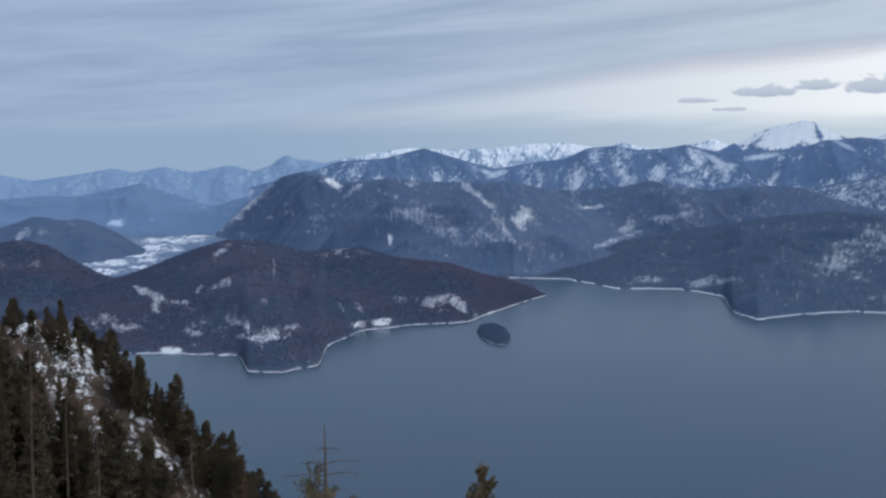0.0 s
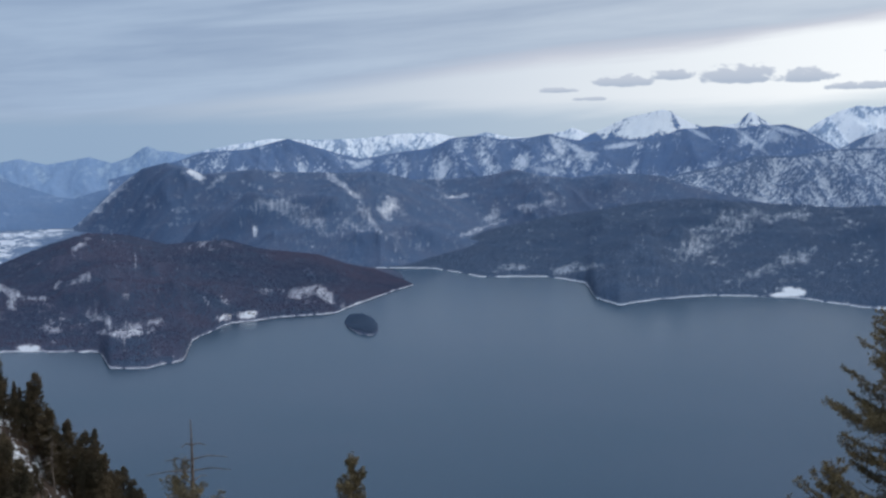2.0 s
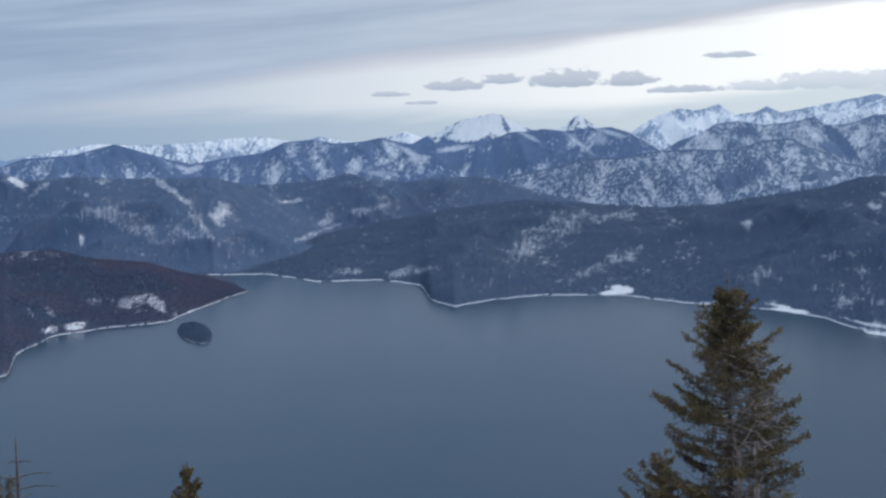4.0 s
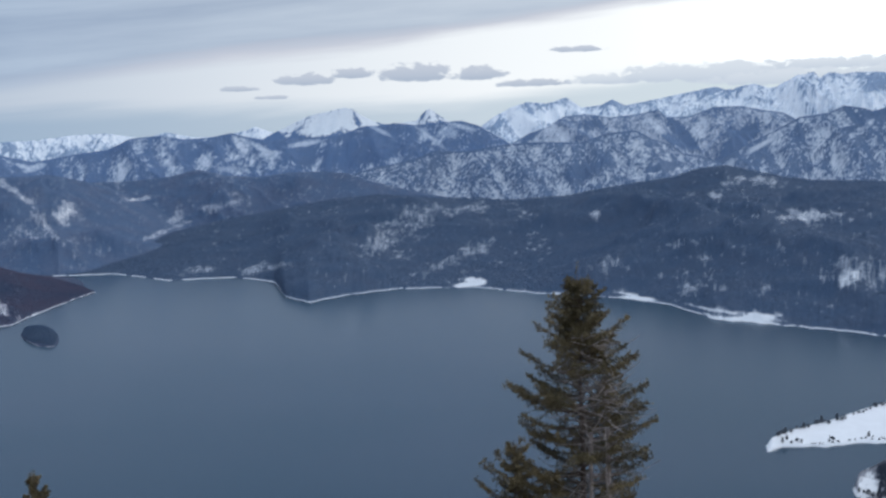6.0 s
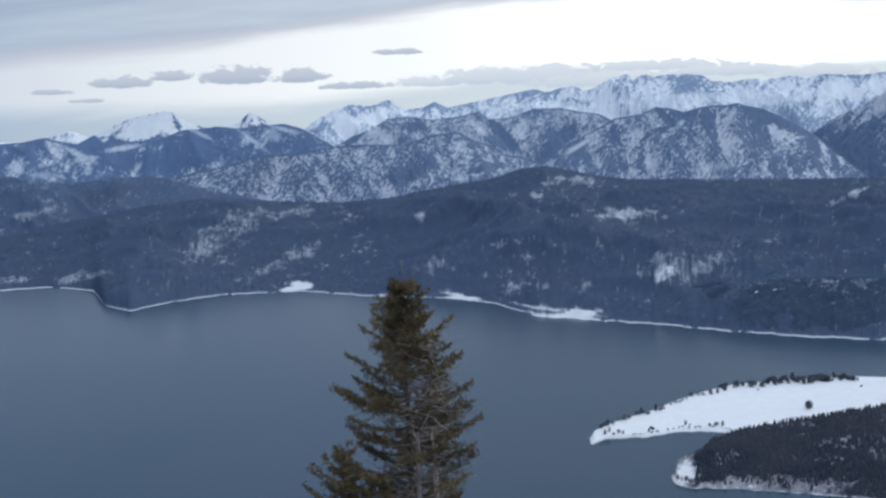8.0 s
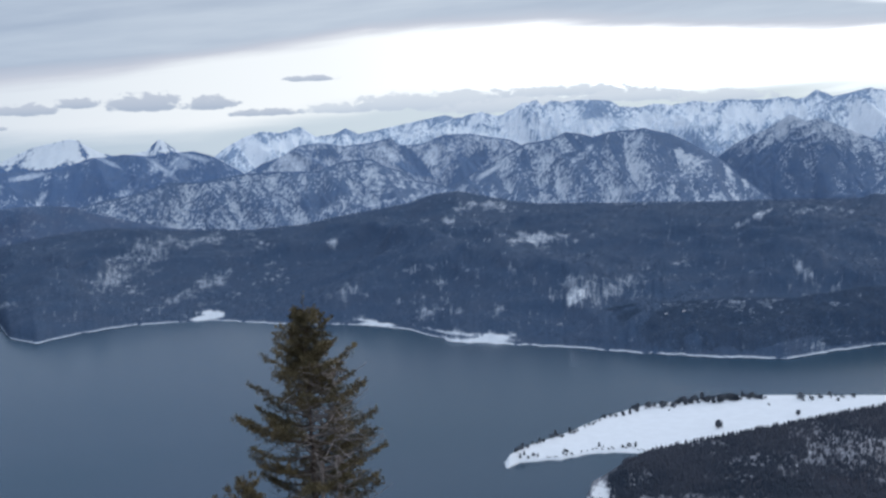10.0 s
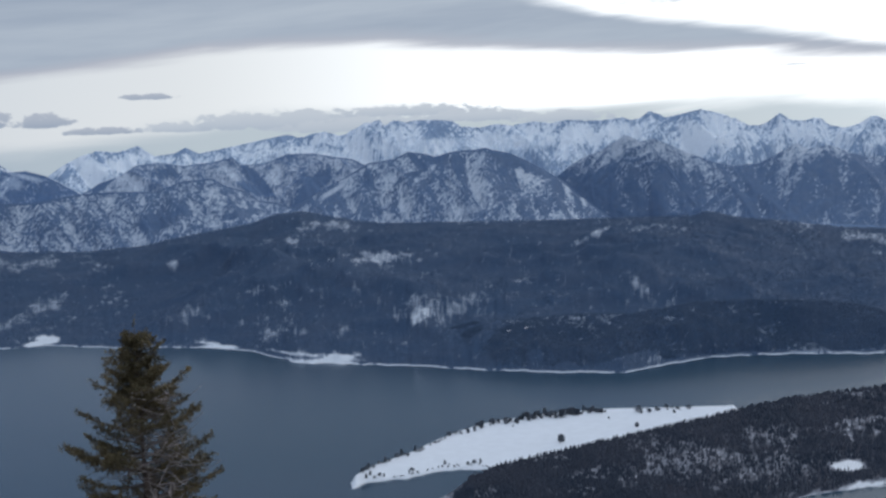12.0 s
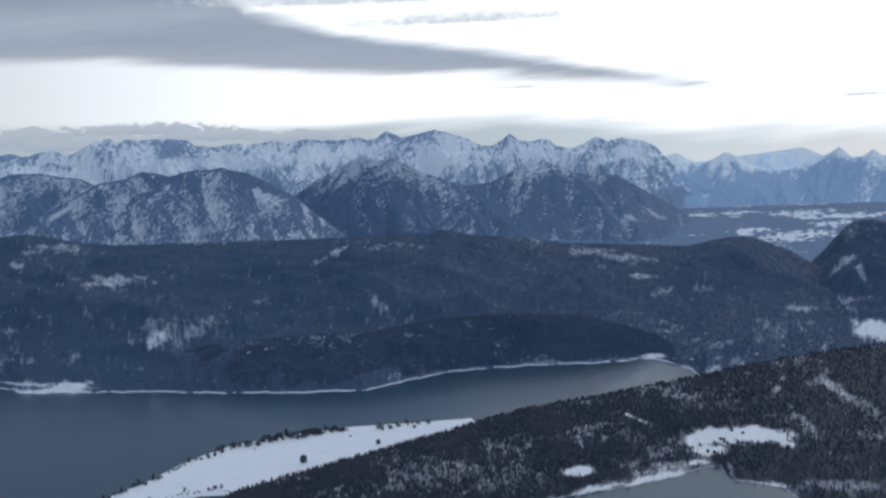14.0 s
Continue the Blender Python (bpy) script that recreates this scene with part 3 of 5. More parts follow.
MIDDLE_HILLS = [(3.00, 3150, 119), (4.60, 3150, 133), (6.40, 3150, 132), (8.30, 3150, 139), (9.60, 3150, 156), (10.80, 3150, 138), (12.40, 3150, 131), (13.90, 3150, 140), (15.30, 3150, 140), (16.50, 3150, 133), (17.40, 3150, 113), (19.50, 3150, 83), (22.00, 3150, 53)]
SHORE_RIDGE = [(1.50, 2700, -38), (2.80, 2710, -21), (5.70, 2732, 11), (8.30, 2746, 29), (10.80, 2715, 56), (13.40, 2682, 77), (15.80, 2652, 95), (17.80, 2628, 103), (19.00, 2612, 99), (24.20, 2555, 88), (26.80, 2527, 96), (27.90, 2515, 107), (31.60, 2476, 132), (32.70, 2464, 148), (34.00, 2450, 152), (35.00, 2436, 143), (36.30, 2419, 131), (37.70, 2400, 124), (40.00, 2368, 123), (45.00, 2300, 122), (52.00, 2277, 122), (52.70, 2274, 130), (54.10, 2270, 116), (55.70, 2264, 111), (58.30, 2256, 96), (64.00, 2235, 83), (65.30, 2230, 94), (66.30, 2226, 100), (67.20, 2222, 92), (68.50, 2217, 71), (70.00, 2212, 35), (73.00, 2200, 5)]
SOUTH_SHORE = [(1.5, 2246), (3.3, 2246), (5.7, 2224), (8.0, 2077), (10.9, 2074), (12.9, 1983), (13.3, 1799), (14.4, 1719), (16.2, 1784), (18.8, 1833), (22.4, 1823), (25.1, 1743), (29.3, 1678), (31.4, 1612), (33.3, 1498), (36.4, 1454), (38.5, 1431), (41.1, 1389), (44.9, 1351), (48.8, 1334), (49.8, 1365), (52.8, 1434), (56.0, 1454), (59.4, 1459), (62.3, 1483), (63.9, 1404), (64.6, 1321), (68.0, 1375), (73.0, 1482)]
WHITE_RANGE = [(-9.00, 4550, 145), (-5.50, 4550, 192), (-3.80, 4550, 218), (-1.70, 4550, 243), (0.40, 4550, 235), (2.50, 4550, 239), (4.10, 4550, 253), (5.70, 4550, 257), (7.20, 4550, 235), (8.30, 4550, 255), (9.50, 4550, 234), (10.80, 4550, 233), (12.30, 4550, 266), (13.10, 4550, 245), (15.00, 4550, 216), (20.00, 4550, 192)]
FORE_RANGE = [(-9.00, 3800, 127), (-5.90, 3800, 180), (-4.80, 3800, 205), (-2.70, 3800, 212), (-1.70, 3800, 229), (-0.90, 3800, 242), (0.20, 3800, 219), (1.50, 3800, 192), (2.50, 3800, 177), (4.60, 3800, 198), (5.70, 3800, 206), (6.70, 3800, 237), (8.00, 3800, 243), (9.00, 3800, 230), (10.30, 3800, 234), (11.20, 3800, 245), (12.10, 3800, 228), (13.04, 3800, 219), (14.05, 3800, 224), (15.07, 3800, 225), (16.09, 3800, 226), (16.88, 3800, 245), (17.27, 3800, 254), (18.18, 3800, 255), (18.70, 3800, 261), (19.73, 3800, 253), (20.78, 3800, 259), (21.83, 3800, 262), (22.61, 3800, 246), (23.38, 3800, 216), (24.02, 3800, 190), (24.91, 3800, 139), (27.50, 3800, 107)]
SNOW_PEAK = [(10.50, 4250, 173), (12.30, 4250, 209), (13.06, 4250, 239), (13.58, 4250, 256), (14.22, 4250, 277), (14.87, 4250, 298), (15.64, 4250, 308), (16.42, 4250, 321), (16.80, 4250, 314), (17.17, 4250, 294), (17.67, 4250, 274), (18.18, 4250, 261), (18.70, 4250, 259), (19.35, 4250, 267), (19.70, 4250, 268), (19.98, 4250, 288), (20.2, 4250, 303), (20.36, 4250, 309), (20.6, 4250, 297), (20.8, 4250, 284), (21.2, 4250, 266), (23.80, 4250, 218), (26.00, 4250, 181)]
ROCK_RIDGE = [(14.80, 3250, 58), (15.99, 3250, 115), (17.56, 3250, 141), (18.61, 3250, 150), (19.93, 3250, 168), (20.46, 3250, 181), (22.03, 3250, 178), (23.35, 3250, 190), (24.68, 3250, 197), (25.99, 3250, 196), (27.31, 3250, 193), (28.10, 3250, 207), (28.63, 3250, 217), (29.95, 3250, 220), (30.59, 3250, 198), (31.49, 3250, 182), (32.00, 3250, 157), (32.78, 3250, 151), (33.81, 3250, 128), (35.00, 3250, 104), (38.00, 3250, 70)]
BACK_RIDGE = [(21.50, 3650, 125), (24.42, 3650, 198), (24.95, 3650, 218), (25.75, 3650, 233), (26.56, 3650, 264), (27.61, 3650, 270), (28.66, 3650, 258), (29.97, 3650, 265), (30.89, 3650, 277), (31.27, 3650, 253), (32.31, 3650, 254), (33.35, 3650, 279), (34.63, 3650, 279), (35.40, 3650, 268), (36.41, 3650, 257), (37.16, 3650, 231), (38.16, 3650, 187), (38.00, 3650, 113)]
TWIN_RIDGE = [(30.50, 3450, 65), (33.00, 3450, 113), (34.99, 3450, 177), (36.24, 3450, 215), (37.12, 3450, 243), (38.36, 3450, 252), (39.00, 3450, 270), (39.86, 3450, 261), (40.23, 3450, 253), (41.00, 3450, 265), (41.51, 3450, 268), (42.15, 3450, 268), (42.59, 3450, 273), (42.91, 3450, 266), (43.80, 3450, 253), (44.56, 3450, 230), (45.31, 3450, 204), (46.07, 3450, 175), (47.07, 3450, 120), (48.33, 3450, 61), (50.2, 3450, -30), (51.5, 3450, -90)]
PYRAMID = [(44.44, 3700, 95), (45.89, 3700, 180), (46.62, 3700, 215), (47.16, 3700, 234), (47.96, 3700, 253), (48.91, 3700, 288), (49.04, 3700, 294), (49.30, 3700, 289), (49.76, 3700, 272), (50.35, 3700, 281), (51.38, 3700, 250), (52.93, 3700, 205), (53.98, 3700, 189), (55.04, 3700, 196), (55.98, 3700, 225), (56.65, 3700, 249), (57.16, 3700, 231), (58.09, 3700, 240), (58.99, 3700, 214), (59.76, 3700, 200), (60.80, 3700, 203), (61.81, 3700, 164), (63.07, 3700, 113), (64.32, 3700, 60), (65.81, 3700, 7)]
MAIN_CHAIN_WEST = [(20.00, 4350, 164), (22.50, 4350, 232), (23.40, 4350, 278), (24.20, 4350, 308), (24.90, 4350, 324), (25.80, 4350, 316), (26.70, 4350, 336), (27.40, 4350, 298), (28.30, 4350, 305), (28.80, 4350, 324), (29.40, 4350, 301), (33.01, 4350, 350), (33.49, 4350, 356), (33.95, 4350, 343), (34.67, 4350, 356), (35.15, 4350, 361), (35.86, 4350, 345), (36.60, 4350, 366), (36.98, 4350, 384), (37.73, 4350, 394), (37.96, 4350, 374), (38.21, 4350, 385), (38.47, 4350, 392), (38.95, 4350, 381), (39.33, 4350, 387), (40.33, 4350, 386), (41.08, 4350, 380), (41.57, 4350, 359), (42.33, 4350, 353), (43.11, 4350, 362), (43.87, 4350, 356), (44.91, 4350, 365), (45.68, 4350, 358), (46.47, 4350, 366)]
MAIN_CHAIN_EAST = [(47.25, 4350, 361), (48.03, 4350, 359), (48.95, 4350, 366), (49.34, 4350, 355), (49.74, 4350, 359), (50.20, 4350, 384), (50.66, 4350, 370), (50.92, 4350, 358), (51.71, 4350, 369), (52.46, 4350, 382), (53.29, 4350, 366), (54.07, 4350, 343), (54.58, 4350, 319), (55.11, 4350, 316), (55.51, 4350, 330), (55.97, 4350, 356), (56.43, 4350, 331), (57.08, 4350, 325), (57.35, 4350, 334), (57.74, 4350, 330), (58.12, 4350, 305), (58.77, 4350, 295), (59.29, 4350, 305), (59.82, 4350, 329), (60.08, 4350, 330), (60.46, 4350, 313), (61.12, 4350, 324), (62.01, 4350, 311), (62.64, 4350, 289), (63.01, 4350, 255), (63.38, 4350, 224), (63.75, 4350, 203), (64.25, 4350, 174), (65.11, 4350, 105), (65.84, 4350, 56)]
MAIN_CHAIN = MAIN_CHAIN_WEST + MAIN_CHAIN_EAST
RIGHT_RANGE = [(62.36, 4450, 227), (63.14, 4450, 254), (63.65, 4450, 261), (64.02, 4450, 241), (64.65, 4450, 215), (65.16, 4450, 233), (65.79, 4450, 259), (66.16, 4450, 244), (66.65, 4450, 216), (67.39, 4450, 198), (67.88, 4450, 184), (68.61, 4450, 186), (69.23, 4450, 207), (69.84, 4450, 225), (70.32, 4450, 239), (70.69, 4450, 259), (70.97, 4450, 240), (71.27, 4450, 216), (71.74, 4450, 224), (72.10, 4450, 246), (72.45, 4450, 225), (72.63, 4450, 219), (76.00, 4450, 209), (82.00, 4450, 193)]
LAST_RANGE = [(62.36, 4750, 226), (64.90, 4750, 227), (66.16, 4750, 242), (67.16, 4750, 247), (68.14, 4750, 255), (68.64, 4750, 260), (69.12, 4750, 264), (69.60, 4750, 246), (70.32, 4750, 218), (71.74, 4750, 221), (76.00, 4750, 223), (82.00, 4750, 215)]
RIGHT_HILL = [(67.50, 2350, -61), (68.50, 2353, -7), (69.20, 2356, 29), (70.20, 2359, 69), (71.00, 2362, 105), (71.70, 2364, 111), (72.60, 2368, 108), (76.00, 2379, 115), (82.00, 2400, 102)]


# clearings: bearing, height on the slope, half width, half height, strength, lean
LEFT_HILL_SPOTS = [(-15.51, 0.127, 0.66, 0.072, 0.61, 4.1), (-16.52, 0.000, 0.53, 0.030, 0.38, 0.0)]
VALLEY_HILL_SPOTS = [(-19.02, 0.716, 0.37, 0.090, 0.72, 1.1), (-18.18, 0.629, 0.21, 0.090, 0.46, 0.0), (-16.84, 0.855, 0.26, 0.090, 0.38, 0.0)]
BLUE_SPOTS = [(-14.98, 0.284, 0.32, 0.085, 0.91, 2.2), (-13.39, 0.294, 0.16, 0.046, 0.38, 0.0)]
SHORE_SPOTS = [(22.21, 0.097, 0.58, 0.024, 1.50, 0.0), (29.45, 0.050, 0.67, 0.010, 1.40, 0.0), (33.56, 0.037, 1.12, 0.006, 1.30, 0.0), (35.40, 0.033, 0.85, 0.010, 1.50, 0.0), (63.85, 0.005, 0.53, 0.020, 0.91, 0.0), (64.98, 0.053, 0.37, 0.015, 0.76, 0.0), (65.95, 0.068, 0.32, 0.010, 0.68, 0.0), (65.14, 0.097, 0.21, 0.010, 0.68, 0.0), (62.84, 0.062, 0.37, 0.027, 0.84, 0.0), (67.15, 0.045, 0.53, 0.009, 0.46, 0.0), (72.10, 0.275, 0.76, 0.090, 1.60, 0.0)]
RIGHT_HILL_SPOTS = [(70.79, 0.546, 0.58, 0.027, 0.84, 0.0), (71.45, 0.431, 0.16, 0.046, 0.84, -4.8), (70.89, 0.307, 0.66, 0.026, 0.76, -10.1), (70.45, 0.000, 0.26, 0.036, 0.61, 5.3), (72.10, 0.057, 0.63, 0.066, 1.50, 0.0), (71.08, 0.868, 0.37, 0.075, 0.46, 0.0)]
# clearings by bearing and height in degrees, half length, half width, turn in degrees, strength
CAPE_MARKS_WEST = [(-13.81, -6.35, 0.708, 0.149, -21, 0.95), (-13.2, -6.76, 0.41, 0.186, -19, 1), (-12.49, -6.87, 0.633, 0.112, -3, 0.9), (-13.35, -7.15, 0.186, 0.224, 1, 0.85), (-11.4, -6.31, 0.224, 0.149, 41, 0.7), (-10.27, -6.13, 0.484, 0.168, 19, 0.75), (-10.4, -4.62, 0.298, 0.13, 31, 0.8), (-7.96, -5.62, 0.075, 0.373, 1, 0.7), (-8.41, -6.8, 0.168, 0.224, 1, 0.55), (-8.45, -8.51, 0.782, 0.279, 5, 1), (-9.23, -8.21, 0.149, 0.484, 21, 0.75), (-7.39, -8.27, 0.559, 0.224, 11, 0.6), (-4.78, -7.48, 0.373, 0.149, -39, 0.75), (-4.03, -7.33, 0.298, 0.261, -29, 0.6)]
CAPE_MARKS_EAST = [(-3.99, -8.17, 0.373, 0.149, 7, 1.6), (-3.02, -8.07, 0.559, 0.168, 5, 1.7), (-15.6, -7.41, 0.745, 0.186, 25, 0.6), (-12.77, -9.07, 0.484, 0.186, 1, 1.5), (-10.36, -9.43, 0.447, 0.093, 1, 1.4), (-0.47, -7.15, 0.559, 0.261, 1, 0.6), (-0.33, -7.06, 0.633, 0.168, 21, 0.85), (0.69, -7.35, 0.484, 0.224, -44, 0.95), (-0.06, -7.57, 0.298, 0.112, 1, 0.4), (2.14, -7.75, 0.224, 0.093, 21, 1.4), (-2.09, -7.05, 0.298, 0.186, 1, 0.5)]
# on the high mountains: snowfields (strength over 0) and dark snowless faces (under 0)
TWIN_MARKS = [(39.43, 0, 0.582, 0.199, -43, -1.44), (44.07, -0.22, 1.64, 0.297, -25, -1.44), (40.17, 0.13, 0.794, 0.231, -8, -1.08), (41.34, -0.13, 0.688, 0.463, 7, -0.54), (38.25, -1.93, 0.265, 0.595, 2, -0.9), (36.98, -0.69, 0.635, 0.463, 37, -1.08), (34.46, -1.03, 1.27, 0.331, 40, -1.62), (45.56, -2.2, 1.058, 0.463, -8, -0.72), (35.59, -1.08, 0.847, 0.132, 29, 1.1), (42.31, -0.07, 0.476, 0.132, 57, 0.9), (41.66, -2.32, 0.794, 0.212, 2, 0.6)]
BACK_MARKS = [(31.9, -0.48, 1.111, 0.265, -46, -1.62), (25.04, -0.37, 0.688, 0.265, 34, -1.26), (27.83, -0.04, 0.794, 0.199, -8, -0.72), (31.83, -0.95, 1.005, 0.199, -20, -1.44), (27.46, -2.17, 1.19, 0.463, 17, -1.08), (31.12, -2.07, 0.794, 0.265, 2, -0.72)]
FORE_FIELDS = [(12.59, -0.73, 0.899, 0.132, -30, 1), (12.9, -0.97, 0.529, 0.132, 5, 1), (11.06, -1.6, 0.847, 0.185, -6, 0.7), (14.69, -0.5, 0.899, 0.132, 8, 1), (15.13, -1.45, 0.423, 0.132, 52, 0.9), (2.52, -1.21, 0.582, 0.132, 20, 0.9), (2.08, -1.16, 0.423, 0.106, -22, 0.9), (18.11, -0.07, 0.794, 0.132, -30, 0.8), (20.43, -0.45, 0.794, 0.159, -38, 1), (21.36, -0.23, 0.37, 0.317, 2, 0.75), (21.87, 0.03, 0.741, 0.106, -16, 0.9)]
FORE_FACES = [(-0.17, -0.52, 1.587, 0.496, -24, -0.9), (5.4, -0.7, 1.19, 0.297, 8, -0.9), (9.87, -0.64, 1.323, 0.231, 34, -0.75), (15.79, -1.13, 2.513, 0.727, 0, -0.75), (17.47, -0.41, 1.058, 0.297, -15, -0.75), (6.06, -0.37, 0.794, 0.265, 35, -0.6), (13.95, -1.18, 1.058, 0.331, -25, -0.45), (17.59, -0.37, 1.852, 0.661, 2, -0.75), (23.48, -0.25, 0.794, 0.231, -28, -1.05), (21.7, -0.81, 1.323, 0.331, 2, -0.45)]
PEAK_MARKS = [(16.95, 0.32, 0.238, 0.595, 10, -0.98), (17.9, 0.45, 0.899, 0.133, -34, -0.98), (14.53, 0.26, 0.529, 0.396, 30, -0.42), (15.52, 0.33, 1.217, 0.476, 10, 1), (17.46, 0.5, 0.423, 0.238, -30, 1)]
CHAIN_MARKS = [(37.6, 1.52, 0.635, 0.463, 32, -0.63), (40.35, 1.35, 1.455, 0.331, -2, -0.56), (33.37, 1.04, 1.058, 0.396, 12, -0.49), (44.46, 0.11, 1.693, 0.297, -31, -0.42), (24.31, 1.13, 0.794, 0.165, 27, -0.49), (25.31, 0.78, 0.529, 0.396, 47, -0.49), (28.4, 1.05, 0.952, 0.265, -3, -0.42), (39.67, 0.7, 1.587, 0.344, 2, 0.95), (43.37, 0.72, 1.587, 0.37, -3, 0.95), (35.71, 0.36, 1.323, 0.238, 6, 0.8), (27.35, 0.7, 0.741, 0.185, -26, 0.8), (46.04, 1.28, 0.582, 0.199, 32, -0.7), (47.39, -0.33, 1.058, 0.317, -38, 0.7)]
MIDDLE_MARKS = [(-5.25, -1.39, 0.72, 0.2, -44.0, 1.24), (-9.05, -2.49, 1.323, 0.185, 43.0, 0.85), (3.69, -3.25, 0.423, 0.476, 61.0, 0.9), (1.72, -2.31, 1.164, 0.159, -41.0, 0.8), (2.9, -3.91, 0.899, 0.159, -49.0, 0.75), (-2.53, -4.19, 0.132, 0.265, 1.0, 1.2), (-1.46, -3.07, 1.164, 0.423, 1.0, 0.55), (0.12, -3.88, 1.058, 0.37, -29.0, 0.52), (6.71, -2.82, 0.529, 0.079, 6.0, 0.9), (8.53, -3.67, 0.794, 0.212, 51.0, 0.62), (10.33, -3.28, 1.058, 0.185, 11.0, 0.62), (8.01, -4.32, 0.952, 0.132, 19.0, 0.7), (10.47, -5.15, 0.265, 0.106, 1.0, 1.0), (4.75, -1.5, 0.899, 0.132, -7.0, 0.7), (-4.34, -1.98, 1.058, 0.132, 36.0, 0.55), (11.22, -3.15, 0.582, 0.265, 1.0, 0.62)]
SHORE_MARKS_WEST = [(19.1, -4.51, 2.249, 0.582, 26.0, 0.5), (22.04, -3.77, 1.587, 0.265, 8.0, 0.55), (17.88, -5.37, 1.587, 0.317, 32.0, 0.5), (21.68, -5.95, 1.852, 0.37, 22.0, 0.47), (12.51, -6.19, 1.217, 0.185, 6.0, 0.62), (9.36, -6.19, 1.111, 0.132, 5.0, 0.6), (37.04, -4.47, 1.64, 0.185, -2.0, 0.95), (40.12, -6.83, 1.587, 0.688, 2.0, 0.58), (39.13, -7.18, 0.423, 0.344, 2.0, 1.2), (28.57, -6.47, 1.058, 0.317, 2.0, 0.5), (32.27, -5.53, 1.323, 0.132, 5.0, 0.6), (10.18, -5.01, 0.265, 0.106, 2.0, 0.9), (6.17, -2.71, 0.529, 0.106, 7.0, 0.8), (27.98, -4.21, 0.265, 0.159, 2.0, 0.8), (43.5, -8.34, 0.582, 0.238, 2.0, 0.8), (33.36, -3.47, 0.423, 0.132, -18.0, 0.8)]
SHORE_MARKS_EAST = [(62.2, -9.03, 0.635, 0.132, 3.0, 1.4), (63.72, -9.7, 0.529, 0.106, -11.0, 1.4), (64.92, -9.79, 0.423, 0.106, 17.0, 1.3), (65.9, -9.31, 0.37, 0.079, 23.0, 0.9), (65.16, -8.59, 0.688, 0.159, 13.0, 0.6), (67.82, -7.93, 0.741, 0.529, 3.0, 0.56), (69.83, -8.87, 0.899, 0.132, 73.0, 0.8), (60.28, -4.32, 2.116, 0.212, -9.0, 0.66), (61.93, -5.36, 0.635, 0.132, -2.0, 0.8), (62.68, -6.04, 0.582, 0.159, 13.0, 0.6), (49.49, -6.25, 0.582, 0.37, -27.0, 0.72), (47.51, -3.67, 0.899, 0.106, 25.0, 0.8), (39.43, -7.14, 0.317, 0.344, 3.0, 1.2), (40.46, -6.83, 1.058, 0.582, 3.0, 0.56), (37.22, -4.35, 1.481, 0.185, -1.0, 0.95)]
SHORE_FIELDS = [(21.97, -7.33, 0.741, 0.124, 2.0, 1.7), (29.84, -8.11, 0.847, 0.124, -4.0, 1.7), (34.78, -9.06, 1.587, 0.144, -1.0, 1.8), (33.36, -8.91, 0.635, 0.083, -10.0, 1.6), (26.67, -7.78, 1.058, 0.041, 2.0, 1.3), (34.73, -9.05, 1.852, 0.124, 7.0, 1.8)]
PENINSULA_FIELDS = [(65.04, -12.66, 2.116, 0.45, 6.0, 1.6), (66.94, -12.55, 1.64, 0.37, -3.0, 1.6), (64.64, -13.29, 1.005, 0.291, 3.0, 1.5), (68.18, -12.98, 0.476, 0.159, -12.0, 1.4), (61.45, -11.88, 0.741, 0.058, -24.0, 1.1), (59.6, -12.21, 1.217, 0.159, 8.0, 0.62), (58.64, -12.61, 0.476, 0.106, -77.0, 0.75), (60.77, -12.54, 0.344, 0.265, 3.0, 0.6), (58.52, -14.21, 0.847, 0.291, 7.0, 1.5), (62.27, -14.53, 1.852, 0.212, 13.0, 1.4), (59.5, -14.96, 1.64, 0.185, 12.0, 1.4), (62.67, -14.18, 1.217, 0.317, 11.0, 0.95), (64.24, -13.82, 0.688, 0.132, 3.0, 1.3), (66.63, -14.74, 1.323, 0.106, -1.0, 1.2), (65.66, -14.26, 0.423, 0.132, -67.0, 0.9), (67.75, -10.58, 0.582, 0.132, 63.0, 0.8)]
PENINSULA_CLEARINGS = [(70.45, -10.61, 1.905, 0.185, -33.0, 0.85), (69.12, -12.24, 1.164, 0.212, -45.0, 0.72), (71.8, -11.33, 0.582, 0.212, -32.0, 0.7), (70.71, -14.78, 1.984, 0.317, 3.0, 0.68), (51.12, -14.15, 2.646, 0.794, 11.0, 0.56), (55.04, -13.23, 1.587, 0.582, 11.0, 0.54), (55.25, -14.57, 1.852, 0.529, 3.0, 0.52), (69.73, -9.94, 0.529, 0.159, 33.0, 0.7), (47.21, -14.59, 1.587, 0.265, 15.0, 0.5)]
PYRAMID_SPOTS = [(59.04, 0.377, 0.48, 0.024, 0.61, 0.0), (61.36, 0.471, 0.37, 0.041, 0.76, 0.0), (62.48, 0.663, 0.53, 0.040, 0.68, 0.0), (63.09, 0.282, 0.21, 0.038, 0.91, 0.0)]


def even(d, b0, b1):
    return [(b0, d), (b1, d)]


def farther(crest, d):
    """The same skyline moved out to the distance d."""
    return [(b, d, EYE + (h - EYE) * d / r) for b, r, h in crest]


